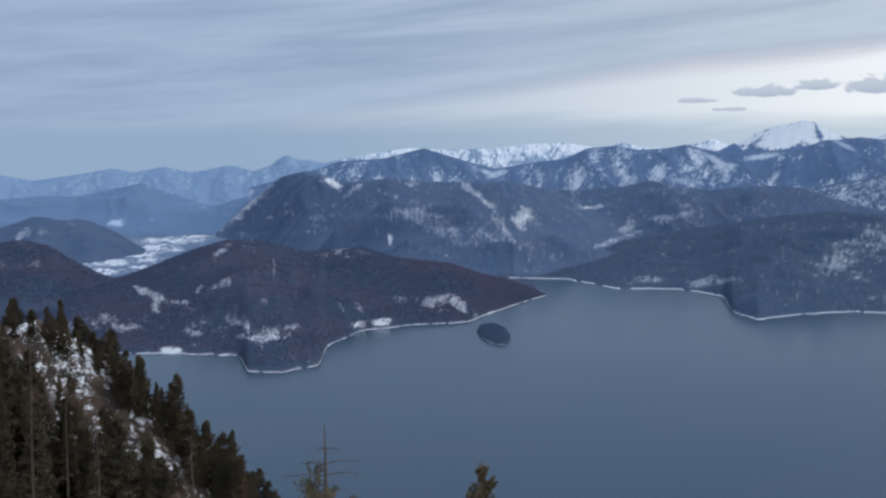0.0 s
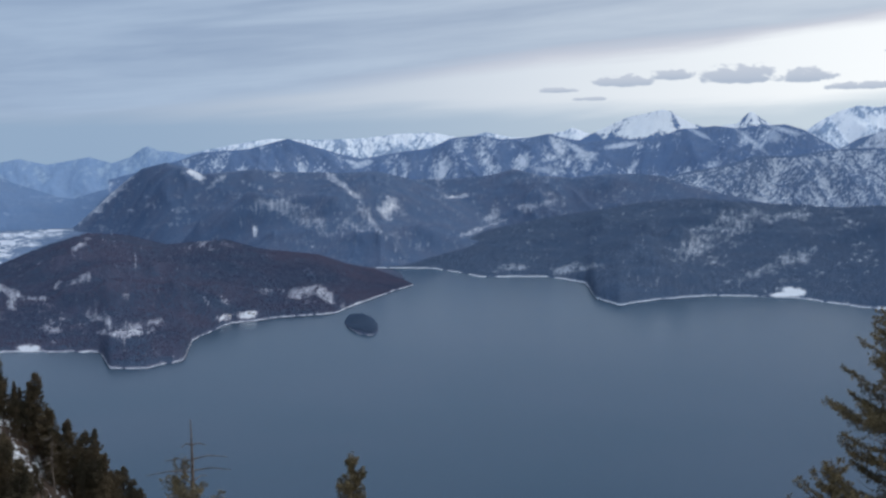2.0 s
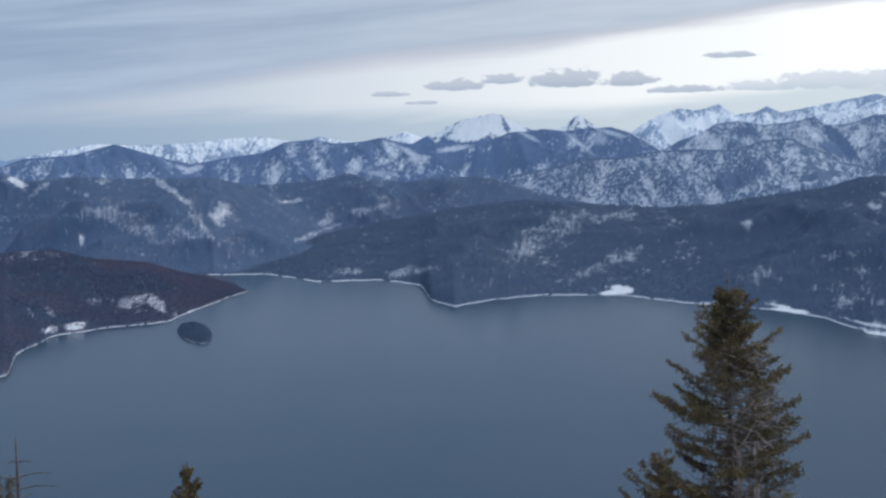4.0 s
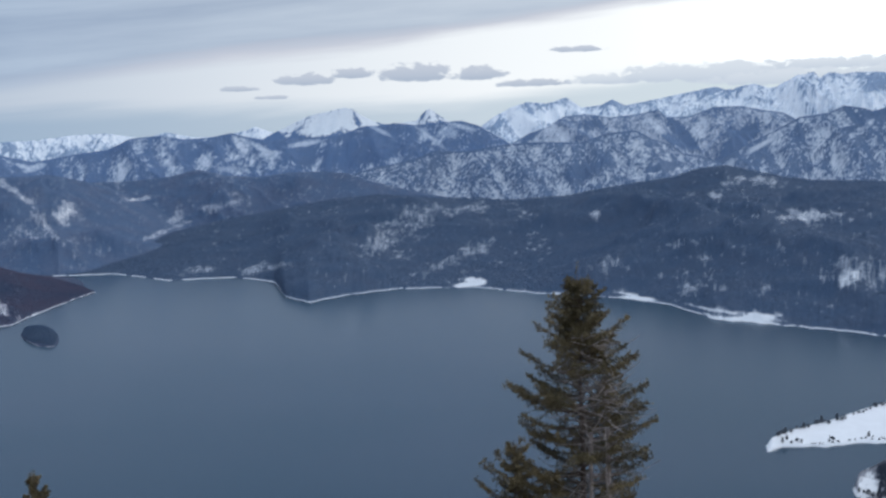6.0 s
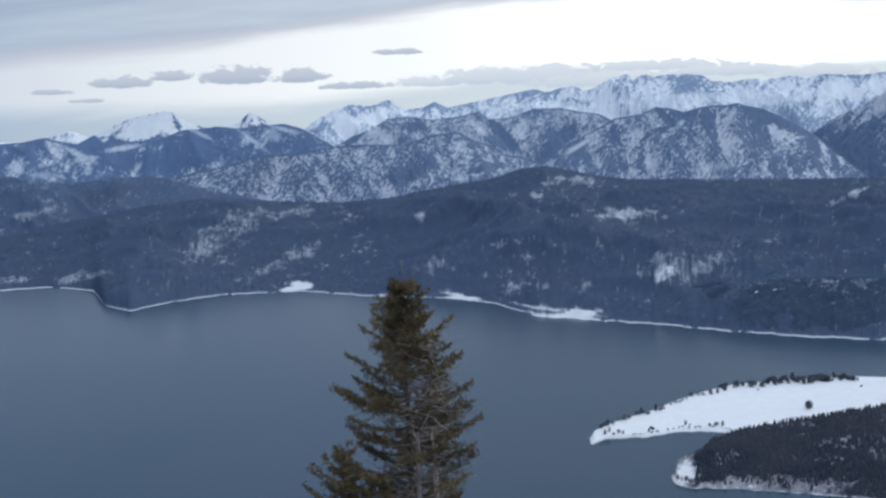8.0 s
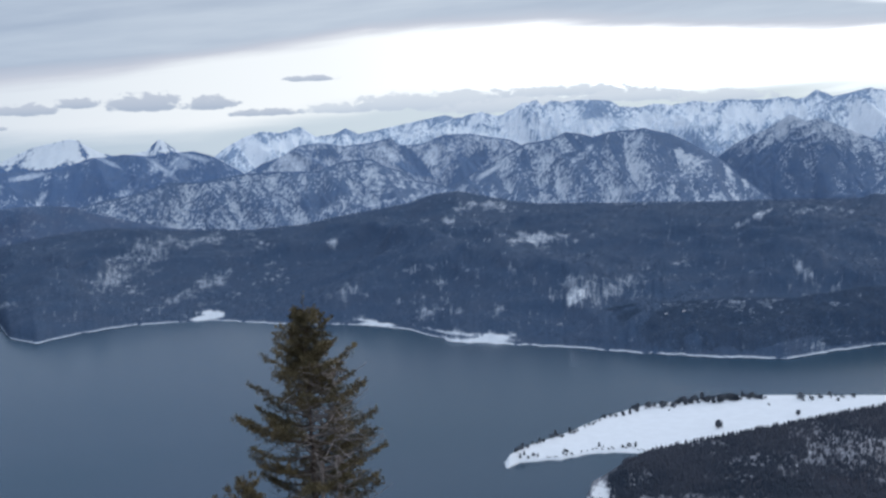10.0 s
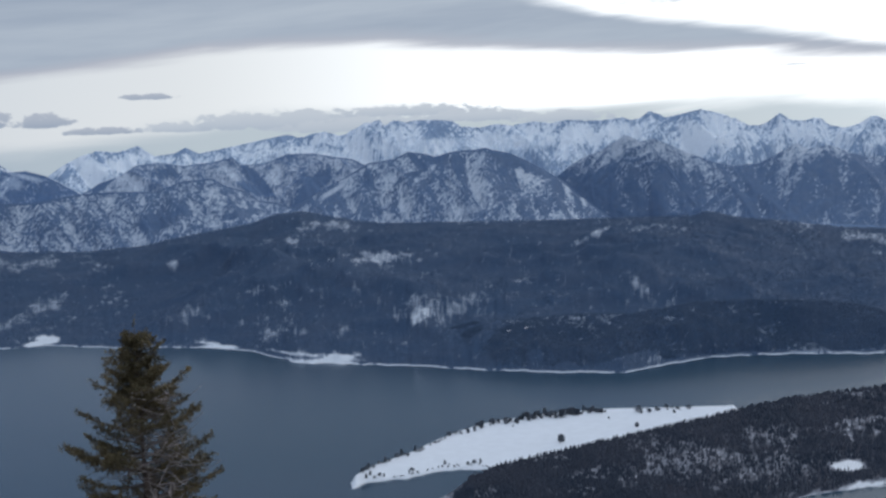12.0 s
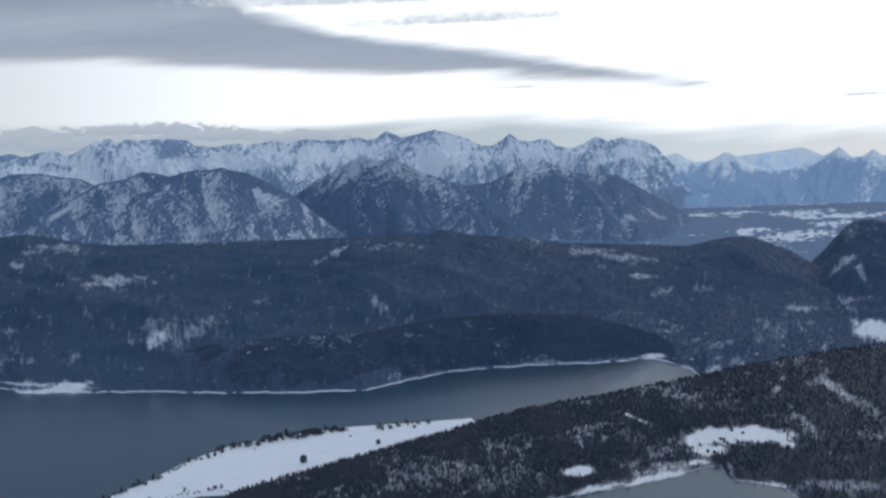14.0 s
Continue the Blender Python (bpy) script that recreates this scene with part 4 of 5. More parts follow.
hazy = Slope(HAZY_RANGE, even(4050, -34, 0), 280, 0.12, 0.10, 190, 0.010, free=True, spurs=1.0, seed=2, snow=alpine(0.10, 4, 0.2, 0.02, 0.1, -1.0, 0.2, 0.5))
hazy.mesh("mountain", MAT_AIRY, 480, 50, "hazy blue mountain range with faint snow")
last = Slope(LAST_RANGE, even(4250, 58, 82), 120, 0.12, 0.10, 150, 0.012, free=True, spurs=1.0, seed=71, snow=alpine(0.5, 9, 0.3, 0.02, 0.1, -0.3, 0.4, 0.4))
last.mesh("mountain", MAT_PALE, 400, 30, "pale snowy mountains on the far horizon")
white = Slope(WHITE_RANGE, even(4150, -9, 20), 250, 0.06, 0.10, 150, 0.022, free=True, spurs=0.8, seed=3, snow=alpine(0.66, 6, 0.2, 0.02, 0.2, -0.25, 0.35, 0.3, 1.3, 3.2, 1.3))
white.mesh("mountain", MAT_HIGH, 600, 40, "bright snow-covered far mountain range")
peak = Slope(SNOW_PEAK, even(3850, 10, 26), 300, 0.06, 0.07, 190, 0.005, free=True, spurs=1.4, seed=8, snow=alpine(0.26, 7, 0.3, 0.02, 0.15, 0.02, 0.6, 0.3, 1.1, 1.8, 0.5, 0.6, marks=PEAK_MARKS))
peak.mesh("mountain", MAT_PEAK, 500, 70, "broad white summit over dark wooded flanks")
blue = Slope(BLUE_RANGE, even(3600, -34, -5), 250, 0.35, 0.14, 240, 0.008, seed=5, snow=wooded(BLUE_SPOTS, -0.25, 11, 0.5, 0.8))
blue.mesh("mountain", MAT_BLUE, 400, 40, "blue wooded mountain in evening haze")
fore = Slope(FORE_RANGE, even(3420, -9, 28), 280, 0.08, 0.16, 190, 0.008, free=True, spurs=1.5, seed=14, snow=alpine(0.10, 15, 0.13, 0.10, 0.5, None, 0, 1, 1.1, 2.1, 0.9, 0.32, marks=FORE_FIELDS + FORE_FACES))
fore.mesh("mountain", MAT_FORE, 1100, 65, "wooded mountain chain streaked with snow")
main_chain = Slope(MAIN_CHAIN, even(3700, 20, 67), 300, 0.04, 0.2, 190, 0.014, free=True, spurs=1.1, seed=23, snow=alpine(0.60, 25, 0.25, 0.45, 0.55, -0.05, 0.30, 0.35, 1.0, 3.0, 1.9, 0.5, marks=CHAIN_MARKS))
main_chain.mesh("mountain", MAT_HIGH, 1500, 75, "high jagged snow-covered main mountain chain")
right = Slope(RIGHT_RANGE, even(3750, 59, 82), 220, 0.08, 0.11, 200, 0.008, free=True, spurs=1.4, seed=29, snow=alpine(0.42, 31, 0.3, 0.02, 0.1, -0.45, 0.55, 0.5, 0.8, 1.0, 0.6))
right.mesh("mountain", MAT_HAZE, 500, 60, "snow-topped mountains in blue haze beyond the valley")
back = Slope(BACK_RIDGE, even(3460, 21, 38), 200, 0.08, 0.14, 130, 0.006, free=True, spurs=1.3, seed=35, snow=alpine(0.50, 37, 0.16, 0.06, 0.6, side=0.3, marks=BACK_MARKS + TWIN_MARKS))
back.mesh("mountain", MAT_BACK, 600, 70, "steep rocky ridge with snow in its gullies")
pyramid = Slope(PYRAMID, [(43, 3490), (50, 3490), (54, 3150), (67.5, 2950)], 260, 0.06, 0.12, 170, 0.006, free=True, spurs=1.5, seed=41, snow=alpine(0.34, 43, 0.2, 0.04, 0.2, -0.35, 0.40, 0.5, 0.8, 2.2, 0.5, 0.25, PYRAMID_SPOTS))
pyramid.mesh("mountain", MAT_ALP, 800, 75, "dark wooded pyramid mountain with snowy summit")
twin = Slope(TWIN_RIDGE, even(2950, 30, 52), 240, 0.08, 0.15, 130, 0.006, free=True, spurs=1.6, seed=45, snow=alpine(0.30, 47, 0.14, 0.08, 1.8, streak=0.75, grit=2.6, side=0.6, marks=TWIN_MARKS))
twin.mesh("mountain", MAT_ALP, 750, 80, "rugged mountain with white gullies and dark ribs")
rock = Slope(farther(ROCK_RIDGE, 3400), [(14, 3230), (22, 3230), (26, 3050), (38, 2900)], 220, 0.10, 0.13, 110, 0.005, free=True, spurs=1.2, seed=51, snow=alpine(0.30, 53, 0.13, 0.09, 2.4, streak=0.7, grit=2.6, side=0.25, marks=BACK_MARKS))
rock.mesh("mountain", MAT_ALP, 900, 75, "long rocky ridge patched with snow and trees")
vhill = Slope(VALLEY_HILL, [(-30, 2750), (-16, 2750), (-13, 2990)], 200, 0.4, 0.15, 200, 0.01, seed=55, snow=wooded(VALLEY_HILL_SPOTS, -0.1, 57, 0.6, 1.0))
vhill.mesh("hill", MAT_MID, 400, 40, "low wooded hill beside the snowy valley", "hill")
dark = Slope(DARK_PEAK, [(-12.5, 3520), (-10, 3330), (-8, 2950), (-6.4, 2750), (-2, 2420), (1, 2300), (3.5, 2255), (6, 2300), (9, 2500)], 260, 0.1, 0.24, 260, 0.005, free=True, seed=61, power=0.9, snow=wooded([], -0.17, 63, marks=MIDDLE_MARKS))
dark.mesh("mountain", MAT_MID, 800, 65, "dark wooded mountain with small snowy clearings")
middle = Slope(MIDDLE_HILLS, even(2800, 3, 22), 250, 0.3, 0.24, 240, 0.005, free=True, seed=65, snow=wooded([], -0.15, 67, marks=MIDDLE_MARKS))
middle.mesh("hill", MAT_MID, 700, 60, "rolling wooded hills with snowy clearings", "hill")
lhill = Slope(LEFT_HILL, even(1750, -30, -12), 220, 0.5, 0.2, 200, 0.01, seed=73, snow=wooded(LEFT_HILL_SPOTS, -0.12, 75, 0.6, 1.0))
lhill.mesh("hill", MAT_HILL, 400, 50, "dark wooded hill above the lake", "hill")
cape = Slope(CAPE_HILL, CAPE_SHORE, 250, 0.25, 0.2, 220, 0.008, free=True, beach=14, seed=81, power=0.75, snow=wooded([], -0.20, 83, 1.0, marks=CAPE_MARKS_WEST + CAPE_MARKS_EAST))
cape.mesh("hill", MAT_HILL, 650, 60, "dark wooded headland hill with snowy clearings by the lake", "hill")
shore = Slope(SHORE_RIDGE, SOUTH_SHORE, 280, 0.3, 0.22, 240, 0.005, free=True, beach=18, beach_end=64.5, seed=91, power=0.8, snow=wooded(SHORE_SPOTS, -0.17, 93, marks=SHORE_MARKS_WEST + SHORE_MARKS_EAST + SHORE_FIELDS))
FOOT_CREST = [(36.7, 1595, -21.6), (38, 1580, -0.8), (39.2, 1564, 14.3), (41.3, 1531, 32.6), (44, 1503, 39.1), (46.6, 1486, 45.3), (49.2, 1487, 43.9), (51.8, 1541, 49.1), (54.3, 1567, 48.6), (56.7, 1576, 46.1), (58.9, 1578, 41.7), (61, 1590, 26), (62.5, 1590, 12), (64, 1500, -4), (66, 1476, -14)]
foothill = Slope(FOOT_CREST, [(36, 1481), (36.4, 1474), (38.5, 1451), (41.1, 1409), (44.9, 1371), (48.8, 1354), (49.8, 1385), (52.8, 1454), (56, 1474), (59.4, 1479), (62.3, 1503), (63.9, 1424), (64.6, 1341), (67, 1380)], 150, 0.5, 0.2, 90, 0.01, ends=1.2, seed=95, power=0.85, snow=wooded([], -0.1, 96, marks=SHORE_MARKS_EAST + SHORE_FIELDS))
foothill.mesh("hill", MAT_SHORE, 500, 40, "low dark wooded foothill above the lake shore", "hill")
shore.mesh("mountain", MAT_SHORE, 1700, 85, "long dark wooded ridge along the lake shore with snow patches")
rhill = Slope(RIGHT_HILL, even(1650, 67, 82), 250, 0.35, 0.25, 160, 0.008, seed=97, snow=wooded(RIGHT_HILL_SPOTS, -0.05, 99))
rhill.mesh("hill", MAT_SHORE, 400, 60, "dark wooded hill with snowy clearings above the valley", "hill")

# ---- the peninsula ----
FIELD_BACK = [(35.5, 916, 2), (35.74, 915, 3), (36.23, 928, 4), (36.9, 946, 4), (38.6, 982, 4), (40.5, 1038, 5), (42.4, 1080, 5), (44.2, 1096, 5), (46, 1115, 5), (47.8, 1123, 5), (50.4, 1125, 5), (54, 1140, 4)]
FIELD_SHORE = [(35.5, 915), (35.8, 912), (36.2, 911), (38.4, 917), (39.7, 933), (40.8, 937), (42, 931), (44, 930), (54, 950)]
field = Slope(FIELD_BACK, FIELD_SHORE, 38, 0.15, 0.1, 300, 0.02, beach=3, ends=0.4, seed=101, snow=lambda v: 1.4 - 0.5 * step(fbm(v["b"] * 1.5, v["s"] * 5, 103, 4), 0.68, 0.8))
field.mesh("snow_field", MAT_FIELD, 300, 40, "open snow-covered meadow on the peninsula", "meadow")
WOOD_CREST = [(39.25, 812, 1), (39.7, 826, 2), (40.4, 842, 3), (40.8, 850, 6), (41.2, 860, 10), (43.1, 890, 13.5), (46.1, 930, 13), (49, 960, 16.5), (52, 1010, 17), (56, 1110, 15), (60, 1190, 12), (64, 1280, 12), (68, 1380, 14), (72, 1490, 13), (78, 1600, 20)]
WOOD_SHORE = [(39.25, 800), (39.5, 794), (40.4, 786), (42.3, 788), (46, 782), (47.3, 780), (50, 775), (54, 800), (57, 860), (58.2, 874), (61.3, 902), (63.6, 935), (64.4, 956), (65.3, 958), (65.6, 918), (68, 898), (68.8, 860), (69.6, 800), (74, 760), (78, 760)]
wood = Slope(WOOD_CREST, WOOD_SHORE, 70, 0.25, 0.25, 130, 0.01, beach=10, ends=0.5, seed=107, power=0.7, snow=wooded([(40.0, 0.45, 0.8, 0.6, 1.3, 0.0), (42.0, 0.12, 2.6, 0.12, 0.9, 0.0), (45.5, 0.1, 2.0, 0.1, 0.7, 0.0)], 0.0, 109, marks=PENINSULA_FIELDS + PENINSULA_CLEARINGS))
wood.mesh("peninsula", MAT_WOOD, 800, 70, "low wooded peninsula with snowy shore and clearings", "peninsula")
ISLE_CREST = [(1.35, 1590, 1), (1.7, 1600, 5), (2.3, 1590, 7), (2.9, 1560, 5), (3.25, 1535, 1)]
ISLE_SHORE = [(1.35, 1580), (1.6, 1545), (2.2, 1490), (2.9, 1480), (3.25, 1500)]
isle = Slope(ISLE_CREST, ISLE_SHORE, 60, 0.1, 0.1, 100, 0.0, beach=9, ends=0.5, seed=113, snow=wooded([], -0.4, 115))
isle.mesh("island", MAT_HILL, 80, 24, "small wooded island with a snowy rim", "island")

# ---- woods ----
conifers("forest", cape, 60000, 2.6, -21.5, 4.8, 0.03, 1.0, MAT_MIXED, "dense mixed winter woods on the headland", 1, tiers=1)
conifers("forest", shore, 80000, 2.5, 1.6, 72.5, 0.025, 1.0, MAT_FOREST_HAZED, "dense dark conifer forest along the lake", 2, tiers=1)
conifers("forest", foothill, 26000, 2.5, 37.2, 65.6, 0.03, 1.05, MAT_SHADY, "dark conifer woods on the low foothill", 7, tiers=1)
conifers("forest", wood, 21000, 3.5, 40.5, 76, 0.025, 1.05, MAT_GREY, "dark winter woods on the peninsula", 3)
conifers("forest", isle, 1200, 3.9, 1.4, 3.2, 0.12, 1.6, MAT_FOREST_HAZED, "dark trees covering the small island", 4)
conifers("forest", rhill, 6000, 3.4, 67.5, 76, 0.1, 1.0, MAT_FOREST_HAZED, "dark conifer woods on the hill", 5, tiers=1)
conifers("forest", lhill, 12000, 3.6, -24, -13, 0.2, 1.0, MAT_MIXED, "brown and dark woods on the hillside", 6, tiers=1)

# ---- the mountainside at the camera ----
def flank(x, y):
    """Height of the mountainside round the viewpoint."""
    r, b = np.hypot(x, y), np.degrees(np.arctan2(x, y))
    tilt = np.clip(1.6 * np.cos(np.radians(b - 25)), -1, 1)
    z = EYE - 1.6 - r * math.tan(radians(33)) * tilt
    return z + 1.6 * np.clip(r / 10 - 0.4, 0, 1) * (fbm(x / 7 + 40, y / 7 + 40, 5, 4) - 0.5)


me = bpy.data.meshes.new("mountainside")
aa, rr = np.meshgrid(np.linspace(0, 2 * np.pi, 241), np.concatenate([[0.01, 0.6], np.linspace(1.5, 60, 40), np.linspace(65, 400, 60)]))
x, y = rr * np.sin(aa), rr * np.cos(aa)
grid_mesh(me, x, y, flank(x, y), 0.3 + 1.4 * (fbm(x / 9, y / 9, 8, 4) - 0.45))
me.materials.append(MAT_NEAR)
tagged(new("ground", me), "steep snow-patched mountainside below the viewpoint", kind="structure")

SPUR_CREST = [(-50, 150, 54), (-34, 142, 46), (-24, 134, 38.5), (-20, 130.0, 36.0), (-18.4, 129.3, 36.3), (-17.1, 128.7, 35.2), (-16, 128.2, 32.8), (-14.9, 127.7, 30.8), (-14, 127.3, 29.3), (-12.65, 126.7, 25.0), (-11.25, 126.1, 21.4), (-10.4, 125.7, 18.7), (-9, 125.0, 16.7), (-8, 124.6, 15.4), (-7, 124.2, 13.2), (-5, 124, 6), (-2, 124, 0)]
spur = Slope(SPUR_CREST, [(-50, 86), (-2, 86)], 60, 0.5, 0.22, 12.0, 0.01, lift=186.0, seed=131, drop=78.0,
             snow=lambda v: 0.2 + 1.5 * (fbm(v["x"] / 3.0, v["z"] / 2.4 + v["y"] / 5, 133, 4, 0.6) - 0.5) + 0.4 * (0.45 - v["rib"]) - 1.5 * (1 - step(v["s"], 0.6, 0.82)))
spur.mesh("ground", MAT_NEAR, 300, 60, "steep rocky spur with snow and brown grass between trees", "", "structure")


# ---- trees ----
def part(name, me, material, parent, label=""):
    me.materials.append(material)
    ob = new(name, me)
    ob.parent = parent
    return tagged(ob, label)


def tubes(name, paths):
    """Tapered round wood: each path is (points, radius at start, radius at end)."""
    verts, faces, k = [], [], 0
    for pts, r0, r1 in paths:
        pts = np.array(pts, float)
        n = len(pts)
        sides = 7 if r0 > 0.03 else 4
        axis = np.gradient(pts, axis=0)
        axis /= np.linalg.norm(axis, axis=1)[:, None] + 1e-9
        ref = np.where(np.abs(axis[:, 2:3]) > 0.8, [[1.0, 0, 0]], [[0, 0, 1.0]])
        u = np.cross(axis, ref)
        u /= np.linalg.norm(u, axis=1)[:, None]
        w = np.cross(axis, u)
        rad = np.linspace(r0, r1, n)[:, None]
        for j in range(sides):
            a = 2 * np.pi * j / sides
            verts.append(pts + rad * (math.cos(a) * u + math.sin(a) * w))
        for i in range(n - 1):
            for j in range(sides):
                j2 = (j + 1) % sides
                faces.append((k + j * n + i, k + j2 * n + i, k + j2 * n + i + 1, k + j * n + i + 1))
        k += sides * n
    me = bpy.data.meshes.new(name)
    raw_mesh(me, np.concatenate(verts), np.array(faces))
    me.polygons.foreach_set("use_smooth", np.ones(len(faces), bool))
    return me


def needle_mesh(name, segs, per, length, width, rng, droop=0.0):
    """Needles round twigs: segs are rows of start (3) and end (3)."""
    segs = np.array(segs, float)
    start, end = np.repeat(segs[:, :3], per, 0), np.repeat(segs[:, 3:], per, 0)
    n = len(start)
    t = rng.uniform(0, 1, n)[:, None]
    axis = end - start
    axis /= np.linalg.norm(axis, axis=1)[:, None] + 1e-9
    side = rng.normal(0, 1, (n, 3))
    side -= axis * np.sum(side * axis, 1)[:, None]
    side /= np.linalg.norm(side, axis=1)[:, None] + 1e-9
    p = start + (end - start) * t
    way = axis * rng.uniform(0.3, 0.9, n)[:, None] + side
    way[:, 2] -= droop
    way /= np.linalg.norm(way, axis=1)[:, None]
    tip = p + way * (length * rng.uniform(0.6, 1.3, n))[:, None]
    cross = np.cross(way, rng.normal(0, 1, (n, 3)))
    cross /= np.linalg.norm(cross, axis=1)[:, None] + 1e-9
    cross *= (width * rng.uniform(0.6, 1.2, n))[:, None]
    mid = p + (tip - p) * 0.45
    v = np.stack([p, mid + cross, tip, mid - cross], 1).reshape(-1, 3)
    me = bpy.data.meshes.new(name)
    raw_mesh(me, v, np.arange(4 * n).reshape(n, 4))
    return me


def spruce(name, height, reach, seed, detail, crown_from=0.12, needle=(0.05, 0.006), per=14, gaps=0.12, material=None, label="", category="tree", lift=0.35, full=0.65, single_limbs=False, vary=(0.62, 1.12), bare=None):
    """A spruce: tapered trunk, whorls of limbs with upturned tips, twigs and needles. reach: limb length low down."""
    rng = np.random.default_rng(seed)
    root = new(name)
    tagged(root, label, category)
    bend = rng.normal(0, 0.012 * height, 2)
    trunk_at = lambda z: np.array([bend[0] * (z / height) ** 2, bend[1] * (z / height) ** 2, z])
    zs = np.linspace(-0.6, height, 14)
    part("trunk", tubes("trunk", [([trunk_at(max(q, 0)) + np.array([0, 0, min(q, 0)]) for q in zs], 0.014 * height, 0.006)]), MAT_BARK, root, "grey-brown tapered trunk")
    segs, limbs = [], []
    z = height * crown_from
    gap = height * 0.5 / detail
    while z < height * 0.985:
        f = 1 - z / height
        size = reach * min(1.0, (f / full) ** 0.8) + 0.03 * reach
        n = int(rng.integers(4, 7))
        turn = rng.uniform(0, 6.28)
        for k in range(n):
            a = turn + 6.28 * k / n + rng.normal(0, 0.25)
            thin = bare is not None and z < height - bare[1] and math.cos(a - bare[0]) > 0.35
            if rng.uniform() < (0.62 if thin else gaps):
                continue
            ln = size * rng.uniform(*vary)
            out = np.array([math.cos(a), math.sin(a), 0])
            sink = rng.uniform(0.12, 0.32) * (0.4 + f)
            base_at = trunk_at(z + rng.normal(0, 0.25 * gap))
            tt = np.linspace(0, 1, 7)
            sway = np.array([-out[1], out[0], 0]) * rng.normal(0, 0.08) * ln
            pts = [base_at + out * ln * q + sway * q * q + np.array([0, 0, ln * (-sink * 2.2 * q + (sink * 1.6 + lift * 0.75) * q * q + (0.5 * (1 - f) ** 3) * q)]) for q in tt]
            limbs.append((pts, 0.012 + 0.008 * ln, 0.003))
            m = max(3, int(3 + detail * 0.55 * ln / reach))
            for q in np.linspace((0.3 if bare else 0.22) if f > 0.14 else 0.08, 1.0, m):
                i = min(5, int(q * 6))
                c = pts[i] + (pts[i + 1] - pts[i]) * (q * 6 - i)
                d = pts[i + 1] - pts[i]
                d = d / (np.linalg.norm(d) + 1e-9)
                for sgn in (-1, 1):
                    if rng.uniform() < 0.1:
                        continue
                    tl = ln * 0.34 * (1.15 - q) * rng.uniform(0.5, 1.2) + 0.07 * reach
                    sd = np.cross(d, [0, 0, 1]) * sgn
                    w = d * rng.uniform(0.5, 0.9) + sd * rng.uniform(0.5, 1.0) + np.array([0, 0, rng.normal(-0.12, 0.22)])
                    w /= np.linalg.norm(w)
                    segs.append((*c, *(c + w * tl)))
            segs.append((*pts[5], *(pts[6] + (pts[6] - pts[5]) * 0.4)))
        z += gap * rng.uniform(0.75, 1.25) * (0.55 + 0.6 * f)
    top = trunk_at(height)
    segs.append((*trunk_at(height * 0.95), *(top + np.array([0, 0, 0.03 * reach]))))
    segs.append((*trunk_at(height * 0.985), *(top + np.array([0, 0, 0.16 * reach]))))
    if single_limbs:
        for limb in limbs:
            part("limb", tubes("limb", [limb]), MAT_BARK, root)
    part("crown", needle_mesh("crown", segs, per, needle[0], needle[1], rng, 0.1), material, root)
    return root


def stand(b, d):
    """A spot on the mountainside at a bearing and a distance."""
    x, y = d * math.sin(radians(b)), d * math.cos(radians(b))
    return x, y, float(flank(np.array([x]), np.array([y]))[0])


def plant(root, b, d, spin=0.0):
    root.matrix_basis = pose(*stand(b, d), 0, 0, spin)
    return root


x, y, z = stand(27.4, 20.0)
big = spruce("spruce_tree", EYE - 20 * math.tan(radians(7.0)) - z, 1.14, 11, 40, 0.05, (0.056, 0.010), 15, 0.18, MAT_NEEDLE, "tall green-brown spruce with upturned branches and bare grey inner twigs", lift=0.2, full=0.2, single_limbs=True, vary=(0.5, 1.15), bare=(-1.8, 1.3))
plant(big, 27.4, 20.0)
h = EYE - 20 * math.tan(radians(7.0)) - z
# a dead second stem beside the trunk, with stubs
rng = np.random.default_rng(4)
stem = [np.array([0.15 + 0.012 * i, -0.34, -0.4 + (h - 2.1) * i / 8]) for i in range(9)]
part("dead_stem", tubes("dead_stem", [([p + np.array([-0.29, 0.05, -0.05]) for p in stem], 0.085, 0.03)]), MAT_DEADWOOD, big, "bare grey dead stem")
part("dead_stem", tubes("dead_stem", [(stem, 0.10, 0.035), ([stem[8], stem[8] + np.array([-0.22, 0.05, 0.0])], 0.02, 0.012), ([(0.22, -0.34, h - 3.4), (-0.06, -0.2, h - 3.43)], 0.018, 0.012)]), MAT_DEADWOOD, big, "bare grey dead stem")
dead = []
for i in range(290):
    zz = rng.uniform(h - 4.8, h - 0.9)
    a = rng.uniform(0, 6.28)
    ln = rng.uniform(0.25, 0.95) * min(1.0, 0.3 + (h - zz) / 3)
    p0 = np.array([0.0 if i % 2 else 0.2, 0.0 if i % 2 else -0.34, zz])
    dd = np.array([math.cos(a), math.sin(a), rng.normal(0.0, 0.3)])
    dead.append(([p0, p0 + dd * ln * 0.5 + np.array([0, 0, -0.04]), p0 + dd * ln], 0.009, 0.003))
part("twig_tangle", tubes("twig_tangle", dead), MAT_DEADWOOD, big, "thin bare grey twigs")["kind"] = "stuff"

x, y, z = stand(24.1, 19.4)
side = spruce("spruce_tree", EYE - 19.4 * math.tan(radians(14.7)) - z, 0.95, 21, 26, 0.1, (0.06, 0.011), 9, 0.3, MAT_NEEDLE, "smaller spruce close beside the tall one", lift=0.45, full=0.25, single_limbs=True, vary=(0.3, 1.3))
plant(side, 24.1, 19.4)
x, y, z = stand(1.85, 24.0)
small = spruce("spruce_tree", EYE - 24.0 * math.tan(radians(14.7)) - z, 0.55, 31, 24, 0.1, (0.068, 0.014), 9, 0.35, MAT_NEEDLE, "young spruce top with sparse tufted branches", lift=0.6, full=0.22, single_limbs=True, vary=(0.4, 1.3))
